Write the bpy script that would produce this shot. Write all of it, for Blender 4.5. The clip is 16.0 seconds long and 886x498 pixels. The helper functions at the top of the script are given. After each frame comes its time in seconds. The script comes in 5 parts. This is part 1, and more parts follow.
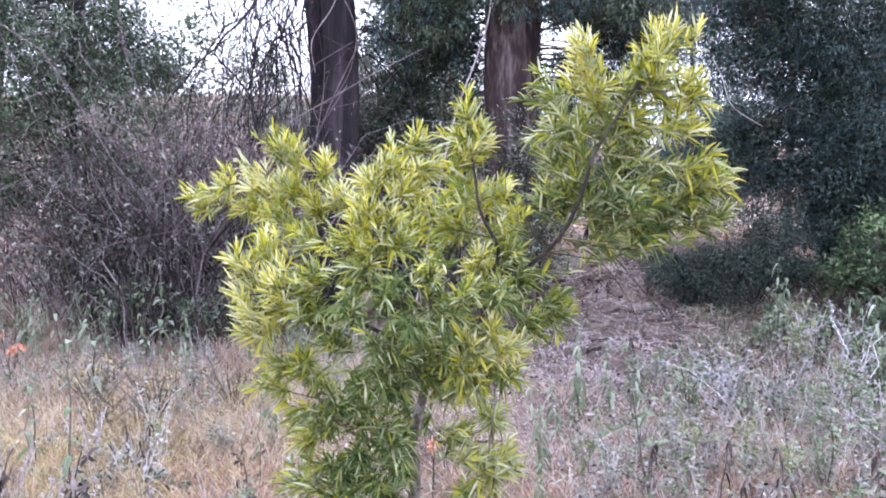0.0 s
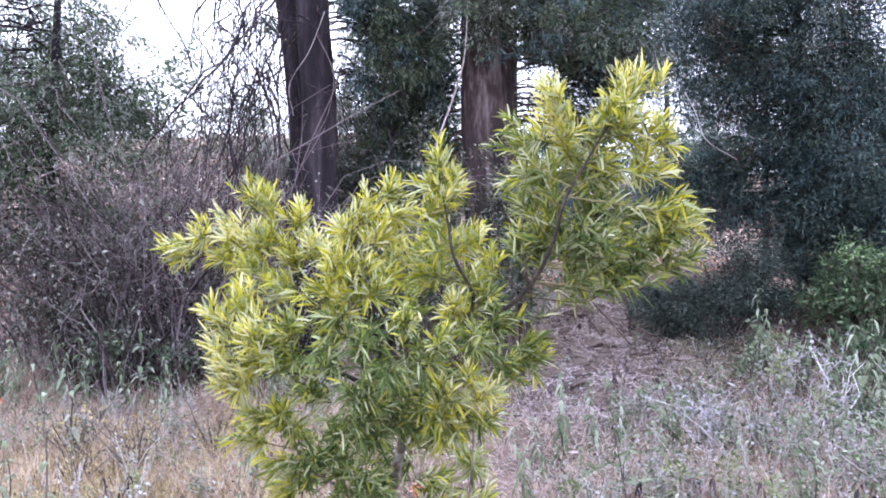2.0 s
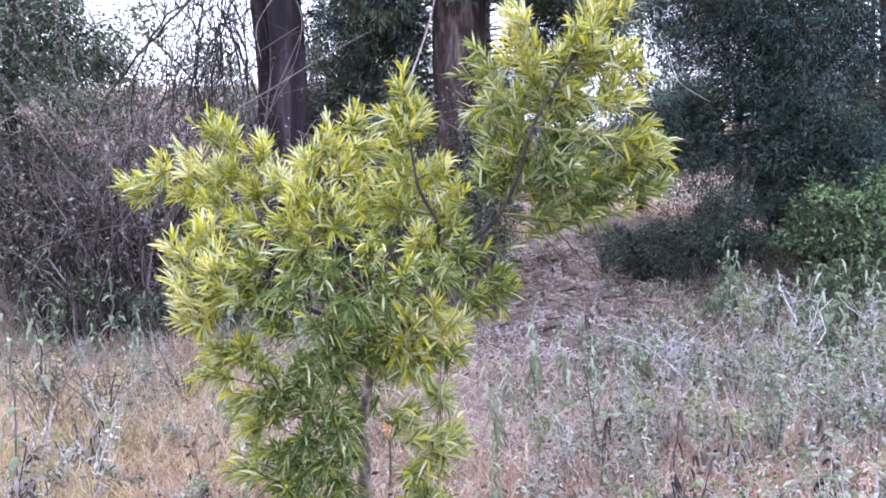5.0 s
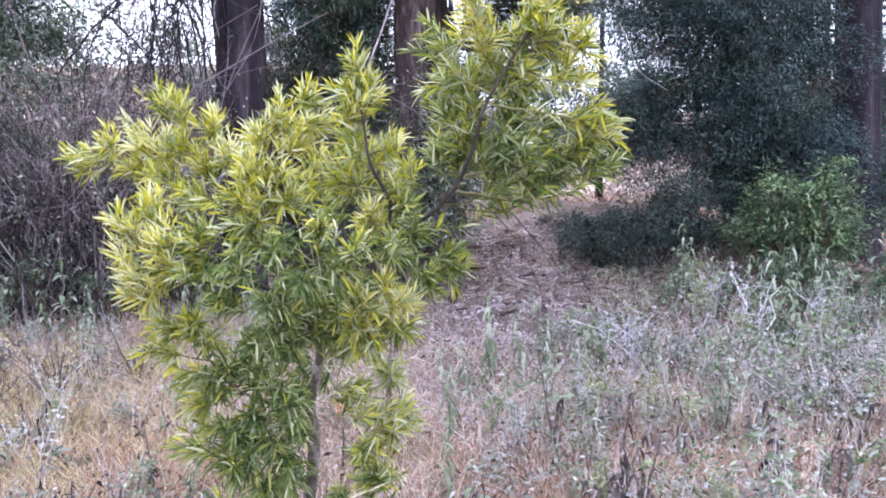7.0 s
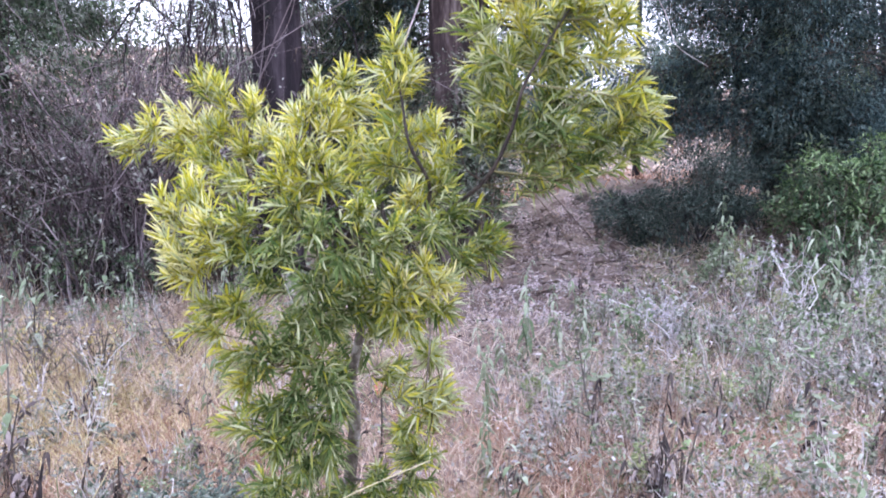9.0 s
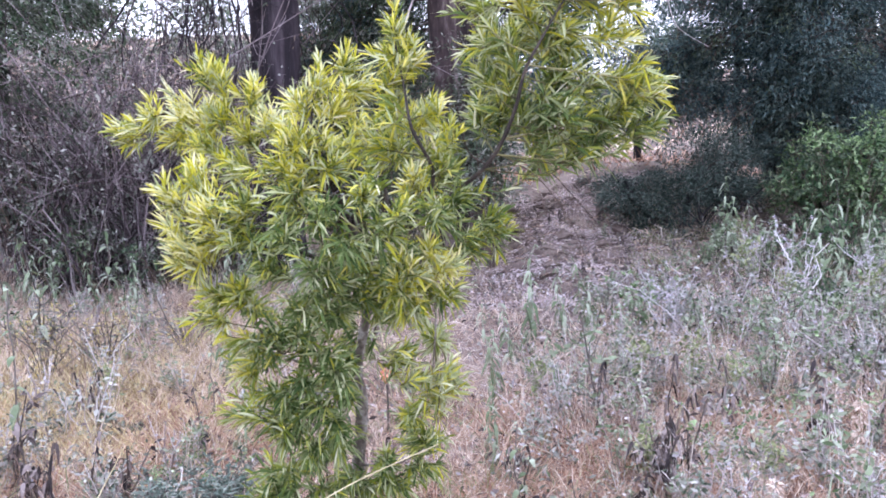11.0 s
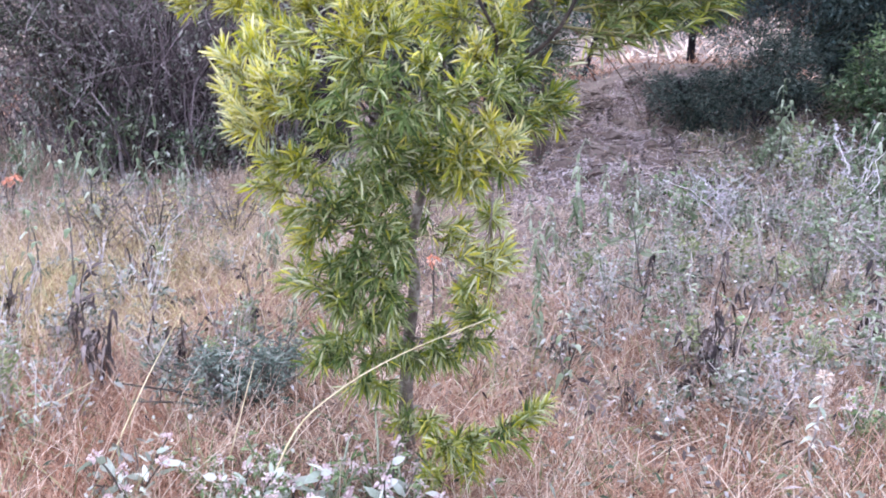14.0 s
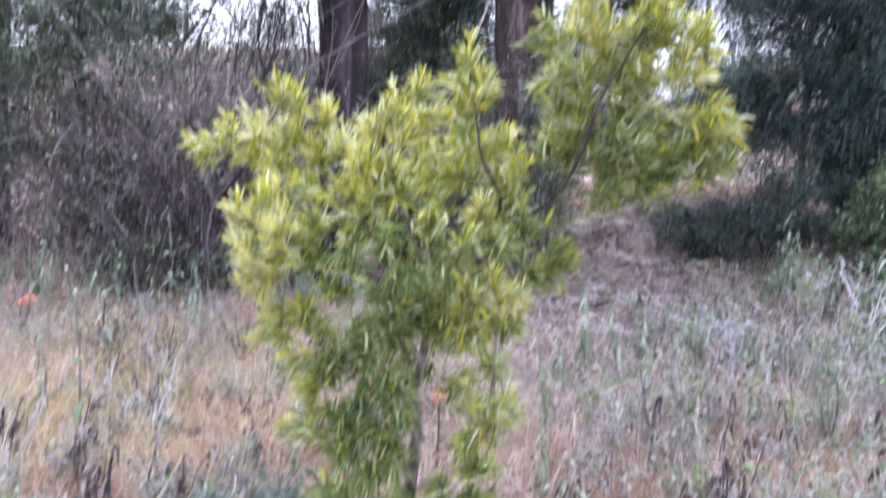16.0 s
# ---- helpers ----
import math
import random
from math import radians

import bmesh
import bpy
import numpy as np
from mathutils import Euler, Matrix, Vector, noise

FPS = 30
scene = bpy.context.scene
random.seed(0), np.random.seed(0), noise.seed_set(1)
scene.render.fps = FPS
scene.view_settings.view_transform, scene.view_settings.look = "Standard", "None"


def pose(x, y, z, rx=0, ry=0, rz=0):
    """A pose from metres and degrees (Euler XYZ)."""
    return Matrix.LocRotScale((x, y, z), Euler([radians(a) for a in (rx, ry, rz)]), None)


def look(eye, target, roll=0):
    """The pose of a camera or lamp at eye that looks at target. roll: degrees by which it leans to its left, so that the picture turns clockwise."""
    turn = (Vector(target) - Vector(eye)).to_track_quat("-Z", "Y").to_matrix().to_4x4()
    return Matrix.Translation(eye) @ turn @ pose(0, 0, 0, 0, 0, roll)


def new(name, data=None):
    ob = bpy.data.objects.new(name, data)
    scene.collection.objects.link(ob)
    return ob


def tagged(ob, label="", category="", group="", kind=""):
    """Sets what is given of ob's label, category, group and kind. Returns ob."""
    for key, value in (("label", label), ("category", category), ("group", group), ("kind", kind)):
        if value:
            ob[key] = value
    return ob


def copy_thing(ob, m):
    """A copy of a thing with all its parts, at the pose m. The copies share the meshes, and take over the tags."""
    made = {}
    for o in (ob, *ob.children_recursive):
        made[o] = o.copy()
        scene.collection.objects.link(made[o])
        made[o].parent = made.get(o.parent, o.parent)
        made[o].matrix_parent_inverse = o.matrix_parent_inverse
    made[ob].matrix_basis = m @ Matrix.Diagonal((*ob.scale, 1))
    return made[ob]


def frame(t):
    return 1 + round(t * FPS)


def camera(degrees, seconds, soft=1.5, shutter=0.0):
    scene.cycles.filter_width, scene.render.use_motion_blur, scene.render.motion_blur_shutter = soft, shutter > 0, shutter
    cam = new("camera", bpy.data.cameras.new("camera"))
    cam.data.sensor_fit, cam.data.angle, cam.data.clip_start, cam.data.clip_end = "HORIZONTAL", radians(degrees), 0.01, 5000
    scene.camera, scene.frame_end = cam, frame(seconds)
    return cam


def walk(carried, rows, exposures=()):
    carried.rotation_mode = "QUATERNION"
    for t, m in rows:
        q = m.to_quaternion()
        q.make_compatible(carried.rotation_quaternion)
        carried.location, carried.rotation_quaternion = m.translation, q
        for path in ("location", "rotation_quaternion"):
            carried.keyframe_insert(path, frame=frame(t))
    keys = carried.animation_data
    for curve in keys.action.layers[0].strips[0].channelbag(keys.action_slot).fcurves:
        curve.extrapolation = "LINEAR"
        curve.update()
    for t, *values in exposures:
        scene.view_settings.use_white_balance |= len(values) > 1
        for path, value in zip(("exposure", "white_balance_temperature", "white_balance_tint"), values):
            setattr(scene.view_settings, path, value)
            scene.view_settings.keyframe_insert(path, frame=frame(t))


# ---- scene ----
cam = camera(56.0, 16.0, soft=1.8, shutter=0.9)
PATH = [
    (0, (0.02, 0.074, 1.519), (-0.096, 2.067, 1.401), 0.3),
    (0.5, (0.013, 0.063, 1.52), (-0.117, 2.057, 1.428), -0.1),
    (1, (0.023, 0.075, 1.534), (-0.118, 2.069, 1.465), -0.5),
    (1.5, (0.054, 0.075, 1.555), (-0.053, 2.072, 1.532), -1.3),
    (2, (0.045, 0.066, 1.548), (-0.031, 2.064, 1.516), -1.0),
    (2.5, (0.061, 0.081, 1.527), (-0.011, 2.079, 1.47), -1.0),
    (3, (0.069, 0.091, 1.51), (0.004, 2.087, 1.401), -1.0),
    (3.5, (0.068, 0.081, 1.516), (0.02, 2.078, 1.412), -1.1),
    (4, (0.054, 0.095, 1.5), (0.02, 2.091, 1.374), -1.3),
    (4.2, (0.061, 0.093, 1.502), (0.032, 2.088, 1.368), -1.6),
    (6.3, (0.083, 0.096, 1.473), (0.087, 2.089, 1.307), -1.0),
    (6.5, (0.098, 0.096, 1.47), (0.117, 2.089, 1.301), -1.1),
    (7, (0.098, 0.099, 1.47), (0.169, 2.089, 1.284), -0.6),
    (7.5, (0.092, 0.091, 1.465), (0.16, 2.08, 1.261), -0.2),
    (8, (0.071, 0.087, 1.485), (0.123, 2.075, 1.272), -0.4),
    (8.5, (0.074, 0.091, 1.483), (0.079, 2.079, 1.264), -0.8),
    (9, (0.086, 0.101, 1.474), (0.073, 2.087, 1.239), -1.0),
    (9.2, (0.089, 0.107, 1.469), (0.08, 2.092, 1.223), -1.3),
    (11.5, (0.077, 0.102, 1.47), (0.052, 2.083, 1.201), -2.2),
    (12, (0.079, 0.108, 1.463), (0.047, 2.089, 1.19), -2.4),
    (12.5, (0.082, 0.093, 1.463), (0.061, 2.073, 1.18), -2.4),
    (13, (0.069, 0.094, 1.447), (0.041, 2.072, 1.151), -1.9),
    (13.5, (0.038, 0.106, 1.407), (-0.04, 2.057, 0.973), -1.1),
    (14, (0.024, 0.108, 1.387), (-0.088, 2.044, 0.896), -0.5),
    (14.5, (0.032, 0.109, 1.4), (-0.1, 2.038, 0.89), 0.5),
    (15, (0.036, 0.104, 1.432), (-0.131, 2.043, 0.971), -0.1),
    (15.5, (0.029, 0.094, 1.447), (-0.14, 2.048, 1.056), 0.5),
    (16, (0.047, 0.089, 1.5), (-0.096, 2.071, 1.275), 0.5),
]
walk(cam, [(t, look(eye, target, roll)) for t, eye, target, roll in PATH], exposures=[(0, 1.57, 5715, 16), (16, 1.57, 5715, 16)])

# ---- light ----
SUN_EL, SUN_AZ = radians(58), radians(-25)
world = bpy.data.worlds.new("world")
scene.world = world
world.use_nodes = True
wn = world.node_tree
wn.nodes.clear()
sky = wn.nodes.new("ShaderNodeTexSky")
sky.sky_type = "NISHITA"
sky.sun_disc = False
sky.sun_elevation, sky.sun_rotation = SUN_EL, SUN_AZ
sky.air_density, sky.dust_density, sky.ozone_density = 1.0, 4.0, 1.0
# an even layer of thin white cloud over the sky
cloud = wn.nodes.new("ShaderNodeTexNoise")
cloud.inputs["Scale"].default_value, cloud.inputs["Detail"].default_value = 2.5, 5
veil = wn.nodes.new("ShaderNodeValToRGB")
veil.color_ramp.elements[0].color, veil.color_ramp.elements[1].color = (6.2, 6.25, 7.1, 1), (8.6, 8.6, 9.5, 1)
veil.color_ramp.elements[0].position, veil.color_ramp.elements[1].position = 0.3, 0.7
cover = wn.nodes.new("ShaderNodeMix")
cover.data_type = "RGBA"
cover.inputs[0].default_value = 0.8
wbg = wn.nodes.new("ShaderNodeBackground")
wbg.inputs["Strength"].default_value = 0.15
wout = wn.nodes.new("ShaderNodeOutputWorld")
wn.links.new(cloud.outputs[0], veil.inputs[0])
wn.links.new(sky.outputs[0], cover.inputs[6])
wn.links.new(veil.outputs[0], cover.inputs[7])
wn.links.new(cover.outputs[2], wbg.inputs[0])
wn.links.new(wbg.outputs[0], wout.inputs[0])
sun = new("sun", bpy.data.lights.new("sun", "SUN"))
sun.data.energy, sun.data.angle, sun.data.color = 1.2, radians(35), (1.0, 0.98, 0.95)
TO_SUN = Vector((math.sin(SUN_AZ) * math.cos(SUN_EL), math.cos(SUN_AZ) * math.cos(SUN_EL), math.sin(SUN_EL)))
sun.matrix_world = look(TO_SUN * 40, (0, 0, 0))

rng = np.random.default_rng(7)


# ---- materials ----
def material(name, stops, rough=0.6, scale=6.0, fine=60.0, bump=0.0, pieces=0.0, clear=0.0, sheen=0.0, spec=0.5, stretch=(1, 1, 1)):
    """Colour ramp over broad and fine noise; pieces: how far loose pieces differ; clear: light let through."""
    m = bpy.data.materials.new(name)
    m.use_nodes = True
    t = m.node_tree
    n, l = t.nodes, t.links
    b = n["Principled BSDF"]
    b.inputs["Roughness"].default_value = rough
    b.inputs["Specular IOR Level"].default_value = spec
    if sheen:
        b.inputs["Sheen Weight"].default_value = sheen
    geo = n.new("ShaderNodeNewGeometry")
    mapping = n.new("ShaderNodeMapping")
    mapping.inputs["Scale"].default_value = stretch
    l.new(geo.outputs["Position"], mapping.inputs["Vector"])
    broad, grain = n.new("ShaderNodeTexNoise"), n.new("ShaderNodeTexNoise")
    broad.inputs["Scale"].default_value, grain.inputs["Scale"].default_value = scale, fine
    broad.inputs["Detail"].default_value = grain.inputs["Detail"].default_value = 4
    l.new(mapping.outputs[0], broad.inputs["Vector"])
    l.new(mapping.outputs[0], grain.inputs["Vector"])
    mix = n.new("ShaderNodeMath")
    mix.operation = "MULTIPLY_ADD"
    mix.inputs[1].default_value = 0.4
    l.new(grain.outputs[0], mix.inputs[0])
    part_a = n.new("ShaderNodeMath")
    part_a.operation = "MULTIPLY_ADD"
    part_a.inputs[1].default_value, part_a.inputs[2].default_value = 1.0 - 0.6 * pieces, -0.2 + 0.3 * pieces
    l.new(broad.outputs[0], part_a.inputs[0])
    l.new(part_a.outputs[0], mix.inputs[2])
    value = mix.outputs[0]
    if pieces:
        info = n.new("ShaderNodeObjectInfo")
        add = n.new("ShaderNodeMath")
        add.operation = "ADD"
        l.new(info.outputs["Random"], add.inputs[0])
        l.new(geo.outputs["Random Per Island"], add.inputs[1])
        frac = n.new("ShaderNodeMath")
        frac.operation = "FRACT"
        l.new(add.outputs[0], frac.inputs[0])
        shift = n.new("ShaderNodeMath")
        shift.operation = "MULTIPLY_ADD"
        shift.inputs[1].default_value = pieces
        l.new(frac.outputs[0], shift.inputs[0])
        off = n.new("ShaderNodeMath")
        off.operation = "ADD"
        off.inputs[1].default_value = -0.5 * pieces
        l.new(value, off.inputs[0])
        l.new(off.outputs[0], shift.inputs[2])
        value = shift.outputs[0]
    ramp = n.new("ShaderNodeValToRGB")
    while len(ramp.color_ramp.elements) < len(stops):
        ramp.color_ramp.elements.new(0.5)
    for e, (at, colour) in zip(ramp.color_ramp.elements, stops):
        e.position, e.color = at, (*colour, 1)
    l.new(value, ramp.inputs[0])
    l.new(ramp.outputs[0], b.inputs["Base Color"])
    if bump:
        bp = n.new("ShaderNodeBump")
        bp.inputs["Strength"].default_value, bp.inputs["Distance"].default_value = bump, 0.02
        l.new(grain.outputs[0], bp.inputs["Height"])
        l.new(bp.outputs[0], b.inputs["Normal"])
    if clear:
        out = n["Material Output"]
        tl = n.new("ShaderNodeBsdfTranslucent")
        l.new(ramp.outputs[0], tl.inputs[0])
        ms = n.new("ShaderNodeMixShader")
        ms.inputs[0].default_value = clear
        l.new(b.outputs[0], ms.inputs[1])
        l.new(tl.outputs[0], ms.inputs[2])
        l.new(ms.outputs[0], out.inputs["Surface"])
    return m


M = {}
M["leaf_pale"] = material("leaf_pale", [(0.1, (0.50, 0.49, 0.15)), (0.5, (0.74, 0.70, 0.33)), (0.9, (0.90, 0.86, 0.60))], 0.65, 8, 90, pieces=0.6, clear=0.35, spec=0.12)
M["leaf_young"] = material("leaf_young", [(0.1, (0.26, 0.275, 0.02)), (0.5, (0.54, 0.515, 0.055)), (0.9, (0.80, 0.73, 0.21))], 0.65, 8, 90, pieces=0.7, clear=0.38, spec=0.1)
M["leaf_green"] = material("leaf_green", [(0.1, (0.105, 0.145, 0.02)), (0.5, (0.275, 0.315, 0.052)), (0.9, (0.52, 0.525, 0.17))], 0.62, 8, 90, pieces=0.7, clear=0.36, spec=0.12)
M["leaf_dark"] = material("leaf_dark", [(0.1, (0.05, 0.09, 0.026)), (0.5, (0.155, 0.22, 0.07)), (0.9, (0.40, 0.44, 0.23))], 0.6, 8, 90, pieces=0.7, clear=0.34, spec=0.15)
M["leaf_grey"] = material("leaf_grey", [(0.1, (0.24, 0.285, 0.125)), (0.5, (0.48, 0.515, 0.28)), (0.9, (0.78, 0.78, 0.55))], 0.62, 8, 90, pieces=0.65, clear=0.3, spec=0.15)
M["sapling_bark"] = material("sapling_bark", [(0.25, (0.06, 0.047, 0.039)), (0.5, (0.17, 0.142, 0.122)), (0.72, (0.44, 0.41, 0.38))], 0.9, 24, 160, bump=0.6, spec=0.2)
M["twig_brown"] = material("twig_brown", [(0.25, (0.045, 0.03, 0.025)), (0.5, (0.10, 0.07, 0.055)), (0.8, (0.2, 0.15, 0.12))], 0.85, 10, 80, pieces=0.6)
M["green_twig"] = material("green_twig", [(0.2, (0.06, 0.055, 0.025)), (0.5, (0.14, 0.13, 0.055)), (0.8, (0.25, 0.23, 0.11))], 0.75, 10, 80, pieces=0.6, spec=0.2)
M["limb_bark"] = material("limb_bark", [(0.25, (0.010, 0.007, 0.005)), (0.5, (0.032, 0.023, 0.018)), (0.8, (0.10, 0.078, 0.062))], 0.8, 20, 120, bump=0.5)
M["bark_dark"] = material("bark_dark", [(0.25, (0.008, 0.006, 0.009)), (0.5, (0.024, 0.0165, 0.023)), (0.75, (0.085, 0.066, 0.078))], 0.9, 8, 34, bump=1.0, stretch=(1, 1, 0.15))
M["bark_red"] = material("bark_red", [(0.3, (0.017, 0.010, 0.011)), (0.5, (0.062, 0.041, 0.041)), (0.70, (0.25, 0.20, 0.195))], 0.9, 7, 40, bump=1.0, stretch=(1, 1, 0.22))
M["needle_dark"] = material("needle_dark", [(0.28, (0.019, 0.039, 0.044)), (0.5, (0.075, 0.123, 0.127)), (0.72, (0.21, 0.27, 0.252))], 0.65, 3.0, 40, pieces=0.4, clear=0.32, spec=0.2)
M["needle_mid"] = material("needle_mid", [(0.2, (0.045, 0.072, 0.042)), (0.5, (0.10, 0.138, 0.085)), (0.8, (0.21, 0.245, 0.16))], 0.65, 1.5, 40, pieces=0.7, clear=0.3, spec=0.25)
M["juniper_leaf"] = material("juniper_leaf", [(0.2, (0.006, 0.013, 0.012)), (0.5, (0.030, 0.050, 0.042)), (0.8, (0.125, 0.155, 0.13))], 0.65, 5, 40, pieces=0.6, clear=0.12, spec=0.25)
M["earth_crumb"] = material("earth_crumb", [(0.2, (0.25, 0.19, 0.195)), (0.5, (0.52, 0.43, 0.44)), (0.85, (0.72, 0.63, 0.635))], 0.9, 3.5, 40, pieces=0.6, spec=0.2)
M["pale_leaf"] = material("pale_leaf", [(0.2, (0.22, 0.20, 0.22)), (0.5, (0.38, 0.36, 0.385)), (0.85, (0.55, 0.53, 0.56))], 0.85, 4, 40, pieces=0.7, clear=0.15, spec=0.1)
M["lilac_leaf"] = material("lilac_leaf", [(0.2, (0.32, 0.29, 0.34)), (0.5, (0.50, 0.465, 0.52)), (0.85, (0.68, 0.645, 0.70))], 0.85, 4, 40, pieces=0.7, clear=0.2, spec=0.1)
M["shrub_leaf"] = material("shrub_leaf", [(0.2, (0.026, 0.062, 0.028)), (0.5, (0.07, 0.125, 0.06)), (0.8, (0.18, 0.24, 0.135))], 0.55, 2, 40, pieces=0.8, clear=0.25, spec=0.3)
M["thicket_leaf"] = material("thicket_leaf", [(0.2, (0.065, 0.08, 0.06)), (0.5, (0.185, 0.205, 0.165)), (0.85, (0.44, 0.445, 0.40))], 0.65, 2, 40, pieces=0.8, clear=0.25, spec=0.2)
M["thicket_twig"] = material("thicket_twig", [(0.2, (0.035, 0.026, 0.029)), (0.5, (0.145, 0.113, 0.122)), (0.85, (0.34, 0.29, 0.30))], 0.85, 3, 40, pieces=0.8, spec=0.2)
M["soil"] = material("soil", [(0.3, (0.075, 0.054, 0.047)), (0.5, (0.14, 0.106, 0.094)), (0.72, (0.235, 0.186, 0.168))], 0.95, 1.7, 26, bump=1.0, spec=0.2)
M["dry_grass"] = material("dry_grass", [(0.12, (0.10, 0.062, 0.05)), (0.35, (0.36, 0.24, 0.185)), (0.55, (0.60, 0.455, 0.36)), (0.9, (0.86, 0.75, 0.64))], 0.8, 2.2, 40, pieces=0.8, clear=0.2, spec=0.25)
M["green_grass"] = material("green_grass", [(0.2, (0.10, 0.13, 0.05)), (0.5, (0.20, 0.24, 0.11)), (0.8, (0.36, 0.38, 0.2))], 0.7, 1.0, 40, pieces=0.7, clear=0.25)
M["straw"] = material("straw", [(0.2, (0.5, 0.42, 0.22)), (0.6, (0.72, 0.64, 0.42))], 0.6, 12, 60)
M["herb_leaf"] = material("herb_leaf", [(0.15, (0.065, 0.09, 0.06)), (0.45, (0.25, 0.27, 0.225)), (0.85, (0.46, 0.455, 0.435))], 0.8, 2, 40, pieces=0.85, clear=0.2, sheen=0.1, spec=0.12)
M["blue_leaf"] = material("blue_leaf", [(0.15, (0.045, 0.075, 0.06)), (0.5, (0.125, 0.165, 0.14)), (0.85, (0.28, 0.32, 0.28))], 0.7, 6, 60, pieces=0.7, clear=0.2, spec=0.25)
M["herb_green"] = material("herb_green", [(0.2, (0.07, 0.13, 0.04)), (0.5, (0.15, 0.24, 0.09)), (0.8, (0.32, 0.42, 0.22))], 0.65, 2, 40, pieces=0.8, clear=0.25)
M["weed_leaf"] = material("weed_leaf", [(0.2, (0.10, 0.14, 0.07)), (0.5, (0.20, 0.25, 0.15)), (0.8, (0.38, 0.42, 0.32))], 0.75, 3, 40, pieces=0.7, clear=0.2, sheen=0.2, spec=0.25)
M["seed_brown"] = material("seed_brown", [(0.2, (0.16, 0.09, 0.07)), (0.5, (0.30, 0.19, 0.15)), (0.8, (0.45, 0.33, 0.28))], 0.85, 9, 60, pieces=0.7)
M["white_stem"] = material("white_stem", [(0.2, (0.32, 0.29, 0.285)), (0.5, (0.53, 0.495, 0.495)), (0.8, (0.80, 0.76, 0.76))], 0.85, 14, 60, pieces=0.5, spec=0.2)
M["red_grass"] = material("red_grass", [(0.15, (0.125, 0.055, 0.036)), (0.45, (0.37, 0.19, 0.125)), (0.8, (0.62, 0.41, 0.30))], 0.8, 2.0, 40, pieces=0.8, clear=0.2, spec=0.25)
M["yellow_grass"] = material("yellow_grass", [(0.15, (0.22, 0.165, 0.078)), (0.45, (0.50, 0.405, 0.21)), (0.8, (0.75, 0.655, 0.40))], 0.8, 2.0, 40, pieces=0.8, clear=0.2, spec=0.25)
M["silver_leaf"] = material("silver_leaf", [(0.2, (0.13, 0.16, 0.12)), (0.5, (0.26, 0.285, 0.25)), (0.85, (0.44, 0.445, 0.43))], 0.85, 4, 40, pieces=0.6, clear=0.15, spec=0.1)
M["front_leaf"] = material("front_leaf", [(0.2, (0.28, 0.335, 0.26)), (0.5, (0.48, 0.525, 0.46)), (0.85, (0.70, 0.72, 0.68))], 0.8, 8, 60, pieces=0.6, clear=0.2, spec=0.2)
M["tangle_stem"] = material("tangle_stem", [(0.2, (0.26, 0.19, 0.185)), (0.5, (0.55, 0.455, 0.44)), (0.85, (0.80, 0.72, 0.70))], 0.85, 3, 60, pieces=0.8, clear=0.15, spec=0.2)
M["dead_stem"] = material("dead_stem", [(0.2, (0.20, 0.155, 0.155)), (0.5, (0.43, 0.37, 0.37)), (0.8, (0.70, 0.65, 0.645))], 0.85, 14, 60, pieces=0.5, spec=0.2)
M["herb_stem"] = material("herb_stem", [(0.2, (0.035, 0.03, 0.026)), (0.5, (0.09, 0.075, 0.065)), (0.8, (0.22, 0.19, 0.17))], 0.8, 14, 60, pieces=0.5)
M["dead_leaf"] = material("dead_leaf", [(0.2, (0.028, 0.022, 0.024)), (0.5, (0.10, 0.078, 0.076)), (0.8, (0.30, 0.25, 0.24))], 0.85, 6, 60, pieces=0.8, spec=0.25)
M["petal_pink"] = material("petal_pink", [(0.2, (0.48, 0.35, 0.38)), (0.5, (0.65, 0.53, 0.54)), (0.8, (0.80, 0.72, 0.70))], 0.75, 20, 90, pieces=0.6, clear=0.25, spec=0.2)
M["petal_beige"] = material("petal_beige", [(0.2, (0.34, 0.24, 0.19)), (0.5, (0.54, 0.43, 0.36)), (0.8, (0.72, 0.64, 0.57))], 0.85, 20, 90, pieces=0.7, clear=0.15, spec=0.2)
M["petal_orange"] = material("petal_orange", [(0.3, (0.58, 0.21, 0.12)), (0.7, (0.74, 0.38, 0.26))], 0.7, 20, 90, pieces=0.4, clear=0.2)
M["petal_yellow"] = material("petal_yellow", [(0.3, (0.50, 0.40, 0.09)), (0.7, (0.72, 0.62, 0.24))], 0.7, 20, 90, pieces=0.6, clear=0.2)


# ---- mesh tools ----
def make_mesh(name, verts, quads, mats, index=None, smooth=True):
    me = bpy.data.meshes.new(name)
    verts, quads = np.asarray(verts, np.float32).reshape(-1, 3), np.asarray(quads, np.int32).reshape(-1, 4)
    me.vertices.add(len(verts))
    me.vertices.foreach_set("co", verts.ravel())
    me.loops.add(quads.size)
    me.loops.foreach_set("vertex_index", quads.ravel())
    me.polygons.add(len(quads))
    me.polygons.foreach_set("loop_start", np.arange(0, quads.size, 4, dtype=np.int32))
    for m in mats:
        me.materials.append(m)
    if index is not None:
        me.polygons.foreach_set("material_index", np.asarray(index, np.int32))
    me.polygons.foreach_set("use_smooth", np.full(len(quads), smooth))
    me.update(calc_edges=True)
    me.validate()
    return me


def unit(v):
    return v / np.maximum(np.linalg.norm(v, axis=-1, keepdims=True), 1e-9)


def any_side(d):
    """Unit vectors at random across d."""
    r = rng.normal(size=d.shape)
    return unit(r - d * (r * d).sum(-1, keepdims=True))


